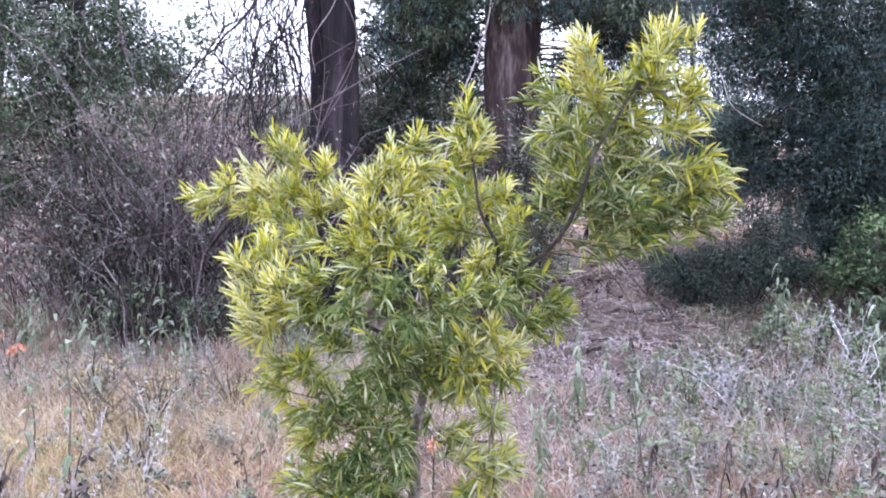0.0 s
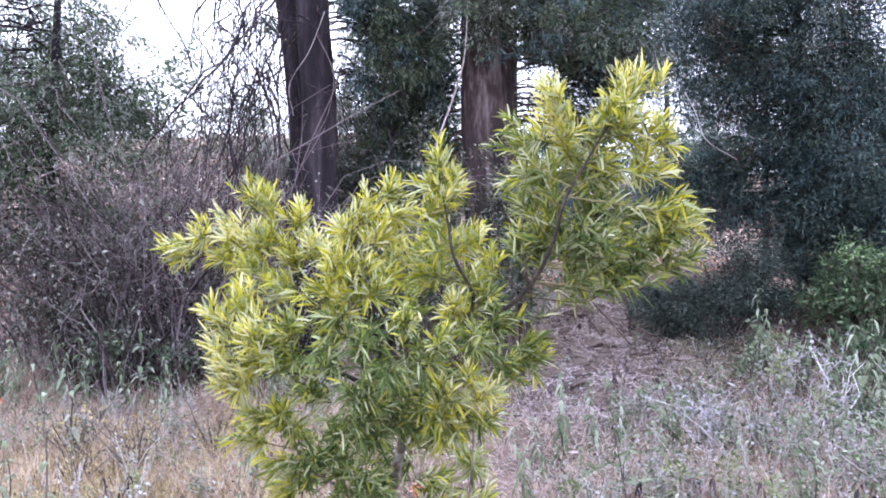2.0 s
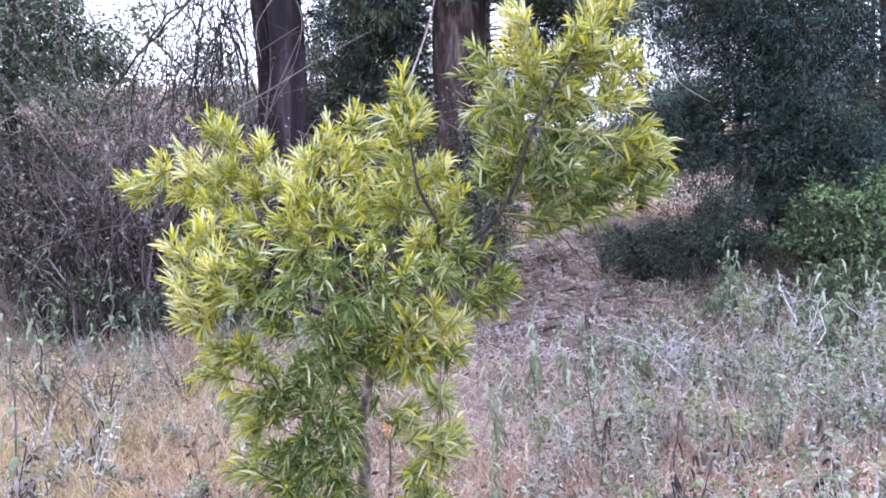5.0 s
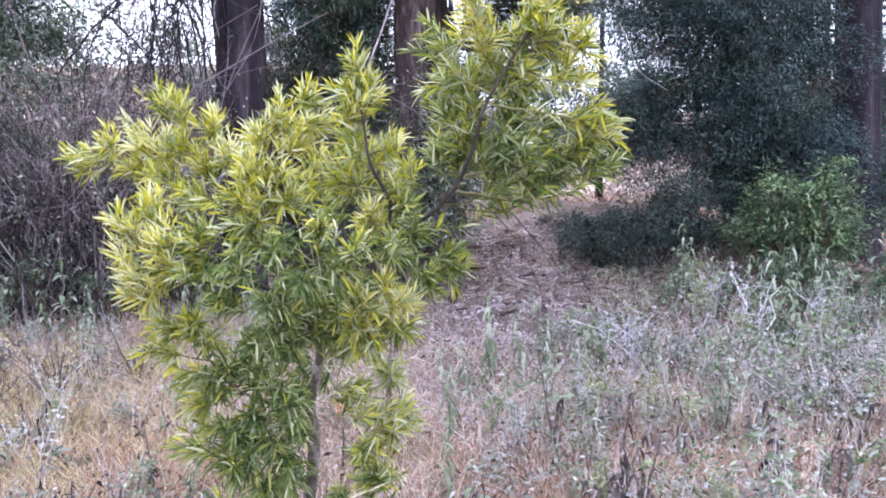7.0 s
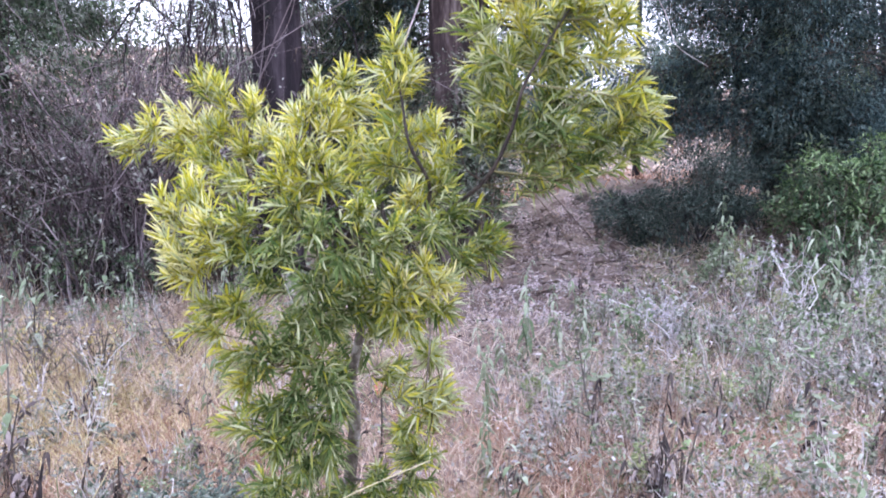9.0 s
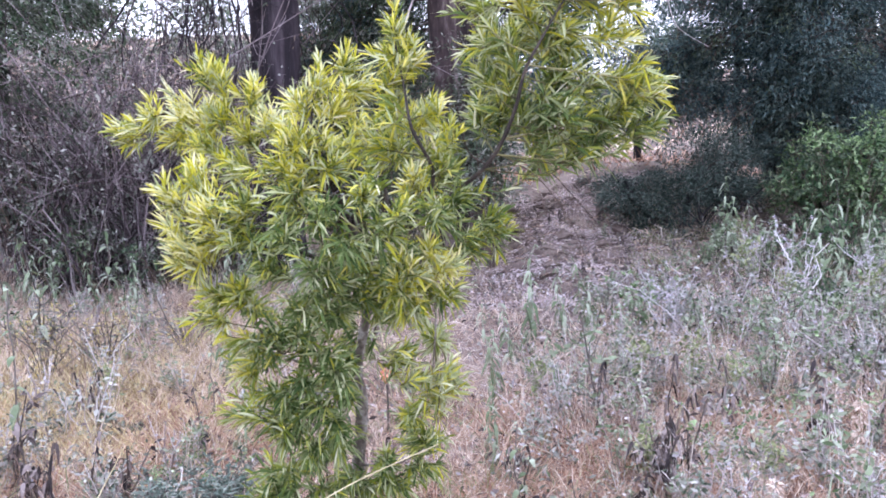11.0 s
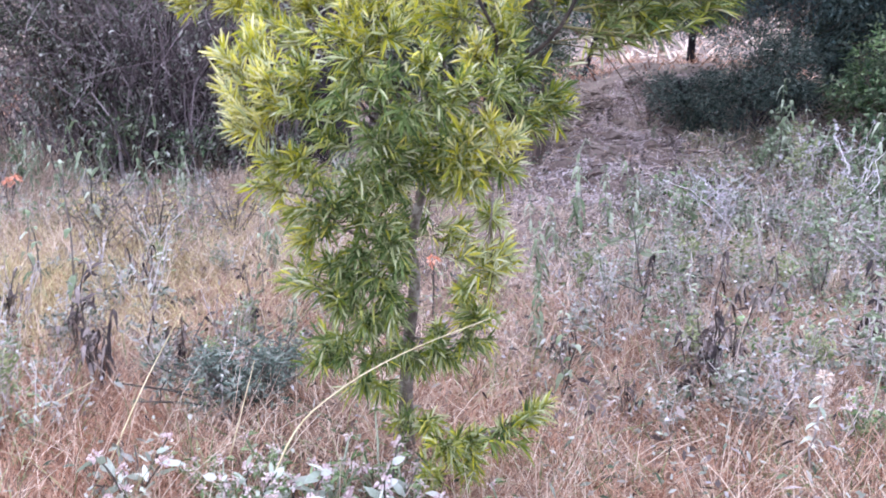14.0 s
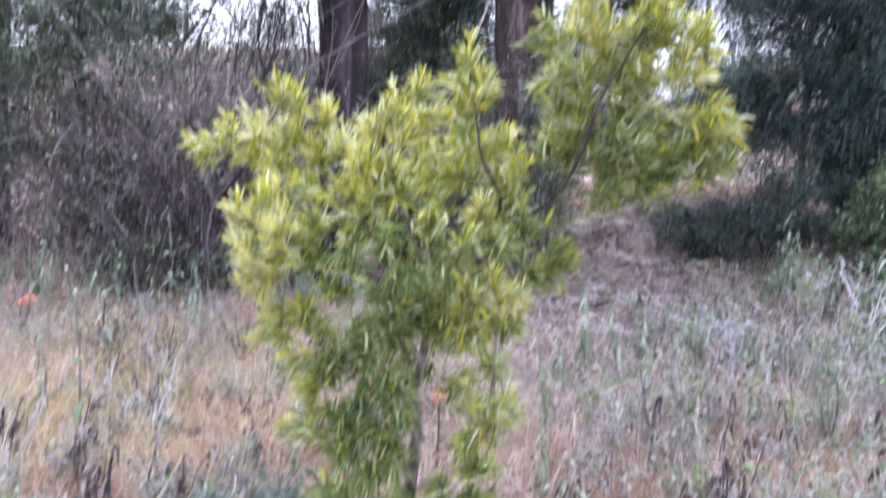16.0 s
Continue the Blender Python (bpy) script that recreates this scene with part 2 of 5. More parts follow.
def blades(p, d, side, length, width, droop, rows=4, shape=(0.3, 1.0, 0.75, 0.06)):
    """Leaves or grass blades: root p, way d, across side; they sink by droop towards their tips."""
    n = len(p)
    s = np.linspace(0, 1, rows)
    w = np.interp(s, np.linspace(0, 1, len(shape)), shape)
    mid = p[:, None] + d[:, None] * (s[:, None] * length[:, None, None])
    mid[:, :, 2] -= (s ** 2) * (droop * length)[:, None]
    half = side[:, None] * (w[None, :, None] * width[:, None, None] * 0.5)
    v = np.stack((mid - half, mid + half), 2).reshape(n, rows * 2, 3)
    k = np.arange(rows - 1) * 2
    q = np.stack((k, k + 1, k + 3, k + 2), 1)
    return v.reshape(-1, 3), (q[None] + (np.arange(n) * rows * 2)[:, None, None]).reshape(-1, 4)


def tubes(lines, radii, sides=3):
    """Thin stems: lines (n, k, 3) with radii (n, k)."""
    n, k, _ = lines.shape
    d = unit(np.gradient(lines, axis=1))
    a = np.cross(d, np.array([0.31, 0.52, 0.79]))
    a = unit(a)
    b = np.cross(d, a)
    ang = np.arange(sides) * 2 * math.pi / sides
    v = lines[:, :, None] + radii[:, :, None, None] * (a[:, :, None] * np.cos(ang)[:, None] + b[:, :, None] * np.sin(ang)[:, None])
    i, j = np.meshgrid(np.arange(k - 1), np.arange(sides), indexing="ij")
    i, j = i.ravel(), j.ravel()
    q = np.stack((i * sides + j, i * sides + (j + 1) % sides, (i + 1) * sides + (j + 1) % sides, (i + 1) * sides + j), 1)
    return v.reshape(-1, 3), (q[None] + (np.arange(n) * k * sides)[:, None, None]).reshape(-1, 4)


def spline(points, k):
    """k points on a smooth line through the given ones."""
    p = np.array(points, float)
    p = np.vstack((2 * p[0] - p[1], p, 2 * p[-1] - p[-2]))
    out = []
    for u in np.linspace(0, len(points) - 1 - 1e-6, k):
        i, f = int(u), u - int(u)
        a, b, c, e = p[i:i + 4]
        out.append(0.5 * (2 * b + (c - a) * f + (2 * a - 5 * b + 4 * c - e) * f * f + (3 * b - a - 3 * c + e) * f ** 3))
    return np.array(out)


def part(name, me, parent=None, label=""):
    ob = new(name, me)
    ob.parent = parent
    return tagged(ob, label)


def thing(name, label, category, group="", kind="", at=(0, 0, 0)):
    ob = new(name)
    ob.location = at
    ob.empty_display_size = 0.1
    return tagged(ob, label, category, group, kind)


def merge(*batches):
    vs, qs, ix, start = [], [], [], 0
    for v, q, m in batches:
        vs.append(v)
        qs.append(q + start)
        ix.append(np.full(len(q), m))
        start += len(v)
    return np.concatenate(vs), np.concatenate(qs), np.concatenate(ix)


# ---- ground ----
def ground_z(x, y):
    x, y = np.asarray(x, float), np.asarray(y, float)
    z = 0.08 + 0.012 * np.clip(y - 4, 0, 16)
    z = z + 0.86 * np.exp(-((x - 2.6) / 2.6) ** 2 - ((y - 11.6) / 2.9) ** 2)
    t = np.clip((y - 22) / 70, 0, 1)
    z = z + (12.0 - 5.2 * np.clip((x + 8) / 18, 0, 1)) * t * t * (3 - 2 * t)
    z = z + 0.03 * np.sin(1.7 * x + 0.6) * np.sin(1.3 * y + 1.0) + 0.02 * np.sin(3.9 * x) * np.cos(3.1 * y + 0.4)
    rough = np.exp(-((x - 1.9) / 1.3) ** 2 - ((y - 8.8) / 2.2) ** 2)
    z = z + rough * (0.085 * np.sin(5.1 * x + 2.0 * y) * np.sin(3.7 * y - 2.2 * x) + 0.04 * np.sin(8.3 * x - 3.0 * y + 1.0))
    return z


def build_ground():
    u = np.linspace(-1, 1, 257)
    x = np.sinh(u * 7.2) * 2400 / math.sinh(7.2)
    y = 5 + x
    xx, yy = np.meshgrid(x, y)
    zz = ground_z(xx, yy) + rng.normal(0, 0.012, xx.shape) * (np.abs(xx) < 20)
    v = np.stack((xx, yy, zz), -1).reshape(-1, 3)
    i, j = np.meshgrid(np.arange(256), np.arange(256), indexing="ij")
    a = (i * 257 + j).ravel()
    q = np.stack((a, a + 1, a + 258, a + 257), 1)
    ob = new("ground", make_mesh("ground", v, q, [M["soil"]]))
    return tagged(ob, "dry pinkish brown soil of an overgrown field with a low earth bank", "ground", kind="structure")


GROUND = build_ground()


# ---- the sapling ----
ARMS = {}
TRUNK = spline([(-0.235, 2.5, 0.04), (-0.23, 2.5, 0.40), (-0.20, 2.5, 0.68), (-0.21, 2.5, 0.79), (-0.18, 2.5, 0.93), (-0.15, 2.5, 1.06), (-0.12, 2.5, 1.18)], 30)
sapling = thing("sapling", "young yellow-green conifer sapling with long narrow leaves, standing in dry grass", "young tree", at=(-0.235, 2.5, 0.08))
BASE = np.array(sapling.location)
near_leaves = []
leaf_meshes = []


def one_leaf(bend):
    p, d = np.zeros((1, 3)), np.array([[0, 1.0, 0]])
    v, q = blades(p, d, np.array([[1.0, 0, 0]]), np.ones(1), np.full(1, 0.08), np.full(1, bend), 5, (0.4, 1.0, 1.0, 0.75, 0.14))
    return v, q


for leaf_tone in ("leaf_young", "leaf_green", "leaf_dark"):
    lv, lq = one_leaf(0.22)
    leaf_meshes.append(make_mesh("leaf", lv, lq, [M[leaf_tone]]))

tv, tq = tubes(TRUNK[None] - BASE, (0.021 - 0.010 * np.linspace(0, 1, 30) + 0.012 * np.exp(-np.linspace(0, 1, 30) * 14))[None], 10)
part("trunk", make_mesh("trunk", tv, tq, [M["sapling_bark"]]), sapling, "thin grey-brown trunk")


def limb(name, *points):
    line = spline(points, 26)
    ARMS[name] = line
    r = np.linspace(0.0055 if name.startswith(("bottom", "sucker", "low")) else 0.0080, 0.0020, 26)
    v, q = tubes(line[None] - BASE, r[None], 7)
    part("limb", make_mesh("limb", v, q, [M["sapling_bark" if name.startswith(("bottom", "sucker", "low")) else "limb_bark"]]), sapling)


def spray(name, tip, tone, size, grey=0.3):
    """A branchlet from its limb to tip with leafy shoots; tone 0: old dark leaves, 1: young pale yellow ones."""
    tip, size = np.array(tip), size * 0.72
    line = ARMS[name]
    away = np.linalg.norm(line - tip, axis=1) + 0.25 * np.clip(line[:, 2] - tip[2] + 0.05, 0, None)
    root = line[max(2, int(np.argmin(away)) - 3)]
    gap = tip - root
    mid = root + gap * 0.55 + np.array([0, 0, -0.06 if tone < 0.5 else -0.02]) * min(1, np.linalg.norm(gap) / 0.2) + rng.normal(0, 0.07, 3) * np.linalg.norm(gap)
    way = unit((tip - mid) * np.array([1, 1, 0.5 if tone < 0.62 else 1.0]))
    lead = spline([root, mid, tip], 9)
    grow = unit(way * 0.8 + np.array([0, -0.15, 0.75 * tone - 0.12]) + rng.normal(0, 0.15, 3))
    if name == "low_right":
        grow = unit(np.array([0.35, -0.3, 0.35]) + rng.normal(0, 0.25, 3))
    tip = tip - grow * 0.055
    lead = spline([root, mid, tip], 9)
    shoots = []
    count = int((4 + size / 0.016) * (1.0 if name == "right" else 0.66 if tone < 0.36 else 0.82))
    for k in range(count):
        at = tip + unit(rng.normal(size=3)) * size * rng.uniform(0.2, 1.0) * np.array([1, 0.8, 0.9])
        g = unit(grow + rng.normal(0, 0.42, 3) + 0.5 * (at - tip) / size)
        ln = rng.uniform(0.05, 0.10)
        a = at - g * ln * 0.5
        shoots.append(np.array([lead[-3] * 0.35 + a * 0.65, a, a + g * ln * 0.5, a + g * ln]))
    shoots.append(np.array([lead[-3], lead[-2], lead[-1], tip + grow * 0.055]))
    shoots.append(lead[[3, 5, 6, 8]])
    if name == "right":
        shoots.append(lead[[2, 3, 5, 6]])
    shoots = np.array(shoots)
    v1, q1 = tubes(lead[None] - BASE, np.linspace(0.0022, 0.0012, 9)[None], 5)
    v2, q2 = tubes(shoots - BASE, np.tile(np.linspace(0.0018, 0.0009, 4), (len(shoots), 1)), 3)
    br = part("branch", make_mesh("branch", v1, q1, [M["green_twig"]]), sapling)
    tagged(part("shoot_tangle", make_mesh("shoot_tangle", v2, q2, [M["green_twig"]]), br), kind="stuff")
    P, D, S, L, W, B, T = [], [], [], [], [], [], []
    for s in shoots:
        nl = int(rng.integers(19, 26))
        f = np.sort(rng.uniform(0.25, 1.0, nl))
        seg = np.minimum((f * 3).astype(int), 2)
        fr = (f * 3 - seg)[:, None]
        p = s[seg] * (1 - fr) + s[seg + 1] * fr
        axis = unit(s[3] - s[1])[None].repeat(nl, 0)
        out = any_side(axis)
        spread = np.interp(f, [0, 0.7, 1], [1.7, 1.1, 0.35])[:, None] * rng.uniform(0.7, 1.25, (nl, 1))
        d = unit(axis + out * spread + np.array([0, 0, 0.05 + 0.12 * tone]))
        P.append(p)
        D.append(d)
        S.append(unit(np.cross(d, axis) + rng.normal(0, 0.35, d.shape)))
        L.append(rng.uniform(0.042, 0.074, nl) * np.interp(f, [0, 0.6, 1], [0.9, 1.05, 0.7]))
        W.append(rng.uniform(0.0048, 0.0074, nl))
        B.append(rng.uniform(0.0, 0.6, nl) * (1.1 - 0.9 * tone))
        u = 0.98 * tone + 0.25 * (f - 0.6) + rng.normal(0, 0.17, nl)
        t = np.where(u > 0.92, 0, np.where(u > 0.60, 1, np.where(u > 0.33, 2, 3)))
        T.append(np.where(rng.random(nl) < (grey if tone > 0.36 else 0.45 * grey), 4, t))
    P, D, S, L, W, B, T = (np.concatenate(a) for a in (P, D, S, L, W, B, T))
    if P[:, 1].mean() < 2.2 and len(near_leaves) < 300 and len(P):
        for i in np.argsort(P[:, 1])[:12]:
            near_leaves.append((br, P[i], D[i], S[i], L[i], int(T[i])))
        keep = np.argsort(P[:, 1])[12:]
        P, D, S, L, W, B, T = (a[keep] for a in (P, D, S, L, W, B, T))
    v, q = blades(P - BASE, D, S, L, W, B, 5, (0.4, 1.0, 1.0, 0.8, 0.2))
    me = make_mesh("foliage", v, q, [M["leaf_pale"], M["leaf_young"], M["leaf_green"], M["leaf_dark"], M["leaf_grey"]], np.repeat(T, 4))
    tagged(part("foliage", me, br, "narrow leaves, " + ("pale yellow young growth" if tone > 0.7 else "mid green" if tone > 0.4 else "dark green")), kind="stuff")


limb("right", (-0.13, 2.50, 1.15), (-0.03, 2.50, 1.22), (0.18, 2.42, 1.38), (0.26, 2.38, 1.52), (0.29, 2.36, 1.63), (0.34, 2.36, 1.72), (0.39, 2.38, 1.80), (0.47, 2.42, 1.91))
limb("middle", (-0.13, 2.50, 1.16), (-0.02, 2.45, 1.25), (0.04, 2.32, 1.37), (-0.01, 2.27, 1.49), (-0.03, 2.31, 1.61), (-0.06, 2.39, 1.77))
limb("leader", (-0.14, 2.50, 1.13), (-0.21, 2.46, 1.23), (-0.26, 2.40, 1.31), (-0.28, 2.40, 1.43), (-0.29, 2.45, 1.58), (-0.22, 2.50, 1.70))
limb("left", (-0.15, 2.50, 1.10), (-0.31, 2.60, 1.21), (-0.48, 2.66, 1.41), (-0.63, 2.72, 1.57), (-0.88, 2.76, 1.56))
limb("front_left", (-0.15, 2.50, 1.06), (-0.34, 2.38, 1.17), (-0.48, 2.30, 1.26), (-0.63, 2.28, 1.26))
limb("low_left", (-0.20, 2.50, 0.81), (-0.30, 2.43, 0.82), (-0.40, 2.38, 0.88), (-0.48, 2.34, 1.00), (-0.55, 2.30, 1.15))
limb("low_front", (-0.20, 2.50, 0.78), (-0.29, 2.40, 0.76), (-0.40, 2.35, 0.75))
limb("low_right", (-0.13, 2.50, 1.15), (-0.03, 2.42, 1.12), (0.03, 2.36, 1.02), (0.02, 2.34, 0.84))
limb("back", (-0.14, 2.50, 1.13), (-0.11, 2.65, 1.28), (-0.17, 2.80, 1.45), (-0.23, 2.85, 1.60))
limb("bottom_left", (-0.23, 2.50, 0.57), (-0.34, 2.42, 0.52), (-0.46, 2.36, 0.53))
limb("bottom_right", (-0.22, 2.50, 0.50), (-0.10, 2.42, 0.53), (-0.00, 2.38, 0.60))
limb("sucker", (-0.23, 2.50, 0.22), (-0.10, 2.30, 0.24), (0.05, 2.22, 0.34), (0.20, 2.18, 0.44))


def bare_twig(*points):
    """A thin leafless twig that arches down from a limb."""
    line = spline(points, 14)
    v, q = tubes(line[None] - BASE, np.linspace(0.0022, 0.0010, 14)[None], 5)
    part("bare_twig", make_mesh("bare_twig", v, q, [M["twig_brown"]]), sapling, "thin leafless twig")


bare_twig((0.25, 2.46, 1.40), (0.36, 2.55, 1.37), (0.45, 2.6, 1.28), (0.56, 2.6, 1.15))
bare_twig((0.25, 2.46, 1.40), (0.34, 2.52, 1.34), (0.43, 2.56, 1.22), (0.49, 2.58, 1.08))
bare_twig((0.20, 2.44, 1.38), (0.14, 2.46, 1.42), (0.12, 2.47, 1.50), (0.11, 2.48, 1.56))
spray("right", (0.53, 2.46, 2.03), 0.81, 0.100)
spray("right", (0.46, 2.45, 1.95), 0.68, 0.083)
spray("right", (0.59, 2.46, 1.88), 0.72, 0.100)
spray("right", (0.24, 2.42, 1.96), 0.85, 0.090)
spray("right", (0.27, 2.42, 1.88), 0.77, 0.074)
spray("right", (0.15, 2.42, 1.86), 0.38, 0.082)
spray("right", (0.21, 2.51, 1.78), 0.47, 0.094)
spray("right", (0.57, 2.44, 1.76), 0.68, 0.091)
spray("right", (0.66, 2.36, 1.61), 0.68, 0.075)
spray("right", (0.65, 2.36, 1.50), 0.34, 0.080)
spray("right", (0.59, 2.40, 1.56), 0.38, 0.090)
spray("right", (0.61, 2.38, 1.63), 0.68, 0.065)
spray("right", (0.47, 2.45, 1.66), 0.34, 0.100)
spray("right", (0.42, 2.40, 1.56), 0.26, 0.098)
spray("right", (0.30, 2.48, 1.61), 0.30, 0.101)
spray("right", (0.19, 2.50, 1.68), 0.42, 0.093)
spray("right", (0.40, 2.51, 1.44), 0.26, 0.075)
spray("right", (0.48, 2.42, 1.47), 0.26, 0.082)
spray("right", (0.46, 2.45, 1.77), 0.51, 0.083)
spray("right", (0.35, 2.48, 1.74), 0.51, 0.084)
spray("right", (0.41, 2.46, 1.90), 0.55, 0.075)
spray("right", (0.51, 2.38, 1.60), 0.38, 0.081)
spray("right", (0.38, 2.46, 1.50), 0.30, 0.083)
spray("right", (0.44, 2.36, 1.53), 0.30, 0.080)
spray("right", (0.56, 2.40, 1.49), 0.30, 0.073)
spray("right", (0.39, 2.46, 1.66), 0.38, 0.083)
spray("right", (0.16, 2.52, 1.60), 0.40, 0.062)
spray("right", (0.22, 2.46, 1.58), 0.36, 0.07)
spray("right", (0.33, 2.44, 1.57), 0.34, 0.08)
spray("right", (0.26, 2.44, 1.76), 0.45, 0.08)
spray("right", (0.44, 2.40, 1.72), 0.5, 0.08)
spray("right", (0.25, 2.46, 1.69), 0.42, 0.083)
spray("right", (0.50, 2.42, 1.87), 0.68, 0.082)
spray("right", (0.32, 2.50, 1.81), 0.51, 0.076)
spray("right", (0.62, 2.36, 1.57), 0.42, 0.064)
spray("middle", (-0.05, 2.40, 1.79), 0.55, 0.073)
spray("middle", (-0.09, 2.40, 1.71), 0.60, 0.073)
spray("middle", (0.02, 2.38, 1.71), 0.70, 0.081)
spray("middle", (-0.04, 2.36, 1.66), 0.60, 0.072)
spray("middle", (0.04, 2.42, 1.57), 0.75, 0.082)
spray("middle", (-0.08, 2.36, 1.57), 0.60, 0.080)
spray("middle", (-0.13, 2.34, 1.48), 0.60, 0.087)
spray("middle", (-0.02, 2.26, 1.37), 0.75, 0.084)
spray("middle", (0.08, 2.38, 1.41), 0.35, 0.081)
spray("middle", (0.15, 2.42, 1.33), 0.30, 0.082)
spray("middle", (0.23, 2.42, 1.26), 0.35, 0.082)
spray("middle", (0.24, 2.42, 1.20), 0.35, 0.066)
spray("middle", (0.16, 2.40, 1.19), 0.35, 0.081)
spray("middle", (0.07, 2.32, 1.25), 0.25, 0.087)
spray("middle", (0.09, 2.44, 1.51), 0.60, 0.055)
spray("middle", (0.02, 2.30, 1.46), 0.50, 0.070)
spray("middle", (0.04, 2.20, 1.32), 0.30, 0.075)
spray("leader", (-0.20, 2.52, 1.73), 0.70, 0.060)
spray("leader", (-0.26, 2.45, 1.66), 0.70, 0.075)
spray("leader", (-0.34, 2.45, 1.61), 0.75, 0.083)
spray("leader", (-0.19, 2.40, 1.59), 0.75, 0.081)
spray("leader", (-0.28, 2.34, 1.51), 0.75, 0.087)
spray("leader", (-0.20, 2.26, 1.42), 0.60, 0.084)
spray("leader", (-0.32, 2.28, 1.42), 0.75, 0.093)
spray("leader", (-0.41, 2.30, 1.44), 0.65, 0.086)
spray("leader", (-0.36, 2.22, 1.35), 0.35, 0.090)
spray("leader", (-0.25, 2.16, 1.30), 0.20, 0.088)
spray("leader", (-0.13, 2.20, 1.35), 0.45, 0.090)
spray("leader", (-0.10, 2.16, 1.27), 0.25, 0.088)
spray("leader", (-0.19, 2.14, 1.22), 0.15, 0.087)
spray("leader", (-0.36, 2.34, 1.51), 0.75, 0.079)
spray("leader", (-0.13, 2.42, 1.62), 0.80, 0.074)
spray("leader", (-0.05, 2.14, 1.30), 0.40, 0.073)
spray("left", (-0.97, 2.76, 1.55), 0.60, 0.094)
spray("left", (-0.87, 2.74, 1.59), 0.75, 0.084)
spray("left", (-0.77, 2.72, 1.60), 0.95, 0.083)
spray("left", (-0.79, 2.70, 1.50), 0.70, 0.092)
spray("left", (-0.68, 2.72, 1.74), 0.65, 0.074)
spray("left", (-0.62, 2.70, 1.69), 0.75, 0.092)
spray("left", (-0.51, 2.66, 1.66), 0.80, 0.081)
spray("left", (-0.62, 2.64, 1.59), 0.70, 0.098)
spray("left", (-0.53, 2.60, 1.53), 0.70, 0.097)
spray("left", (-0.67, 2.60, 1.47), 0.55, 0.097)
spray("left", (-0.56, 2.52, 1.43), 0.60, 0.094)
spray("left", (-0.68, 2.66, 1.55), 0.95, 0.072)
spray("left", (-0.43, 2.56, 1.58), 0.80, 0.078)
spray("front_left", (-0.69, 2.36, 1.38), 0.85, 0.080)
spray("front_left", (-0.68, 2.32, 1.29), 0.95, 0.079)
spray("front_left", (-0.67, 2.30, 1.20), 0.95, 0.078)
spray("front_left", (-0.60, 2.30, 1.32), 0.85, 0.086)
spray("front_left", (-0.57, 2.28, 1.23), 0.75, 0.077)
spray("front_left", (-0.62, 2.38, 1.41), 0.75, 0.081)
spray("front_left", (-0.49, 2.30, 1.35), 0.50, 0.086)
spray("front_left", (-0.45, 2.24, 1.24), 0.35, 0.091)
spray("front_left", (-0.50, 2.26, 1.29), 0.50, 0.084)
spray("front_left", (-0.34, 2.18, 1.24), 0.20, 0.089)
spray("front_left", (-0.28, 2.16, 1.16), 0.15, 0.088)
spray("front_left", (-0.41, 2.22, 1.15), 0.30, 0.083)
spray("front_left", (-0.65, 2.30, 1.15), 0.90, 0.055)
spray("low_left", (-0.51, 2.28, 1.11), 0.50, 0.070)
spray("low_left", (-0.59, 2.30, 1.08), 0.55, 0.070)
spray("low_left", (-0.61, 2.32, 1.01), 0.55, 0.063)
spray("low_left", (-0.54, 2.32, 0.95), 0.50, 0.071)
spray("low_left", (-0.52, 2.33, 0.86), 0.75, 0.071)
spray("low_left", (-0.45, 2.28, 1.05), 0.35, 0.077)
spray("low_left", (-0.37, 2.26, 0.99), 0.25, 0.084)
spray("low_left", (-0.33, 2.25, 1.05), 0.20, 0.084)
spray("low_left", (-0.43, 2.30, 0.90), 0.30, 0.078)
spray("low_left", (-0.28, 2.26, 0.94), 0.20, 0.084)
spray("low_left", (-0.21, 2.25, 1.04), 0.15, 0.084)
spray("low_left", (-0.27, 2.20, 1.09), 0.20, 0.075)
spray("low_left", (-0.20, 2.20, 1.12), 0.20, 0.075)
spray("low_front", (-0.34, 2.30, 0.84), 0.20, 0.086)
spray("low_front", (-0.24, 2.28, 0.86), 0.15, 0.085)
spray("low_front", (-0.40, 2.30, 0.78), 0.20, 0.086)
spray("low_front", (-0.29, 2.28, 0.76), 0.15, 0.085)
spray("low_front", (-0.21, 2.32, 0.77), 0.15, 0.079)
spray("low_front", (-0.44, 2.32, 0.82), 0.35, 0.071)
spray("low_front", (-0.36, 2.30, 0.72), 0.20, 0.078)
spray("low_front", (-0.27, 2.30, 0.70), 0.20, 0.078)
spray("low_right", (0.03, 2.40, 0.90), 0.55, 0.081, 0.5)
spray("low_right", (0.01, 2.36, 0.82), 0.60, 0.088, 0.5)
spray("low_right", (-0.03, 2.36, 0.72), 0.55, 0.080, 0.5)
spray("low_right", (0.07, 2.38, 0.85), 0.60, 0.075, 0.5)
spray("low_right", (-0.04, 2.38, 0.87), 0.55, 0.075, 0.5)
spray("low_right", (0.03, 2.38, 0.76), 0.60, 0.075, 0.5)
spray("low_right", (-0.02, 2.40, 0.65), 0.60, 0.07, 0.4)
spray("low_front", (-0.47, 2.32, 0.72), 0.30, 0.071)
spray("low_front", (-0.41, 2.30, 0.66), 0.25, 0.078)
spray("low_front", (-0.33, 2.30, 0.61), 0.20, 0.078)
spray("low_front", (-0.25, 2.32, 0.62), 0.20, 0.079)
spray("low_front", (-0.55, 2.34, 0.75), 0.40, 0.063)
spray("low_right", (-0.06, 2.34, 1.00), 0.40, 0.063, 0.5)
spray("low_right", (-0.09, 2.30, 1.08), 0.25, 0.078, 0.5)
spray("front_left", (-0.02, 2.18, 1.16), 0.85, 0.052)
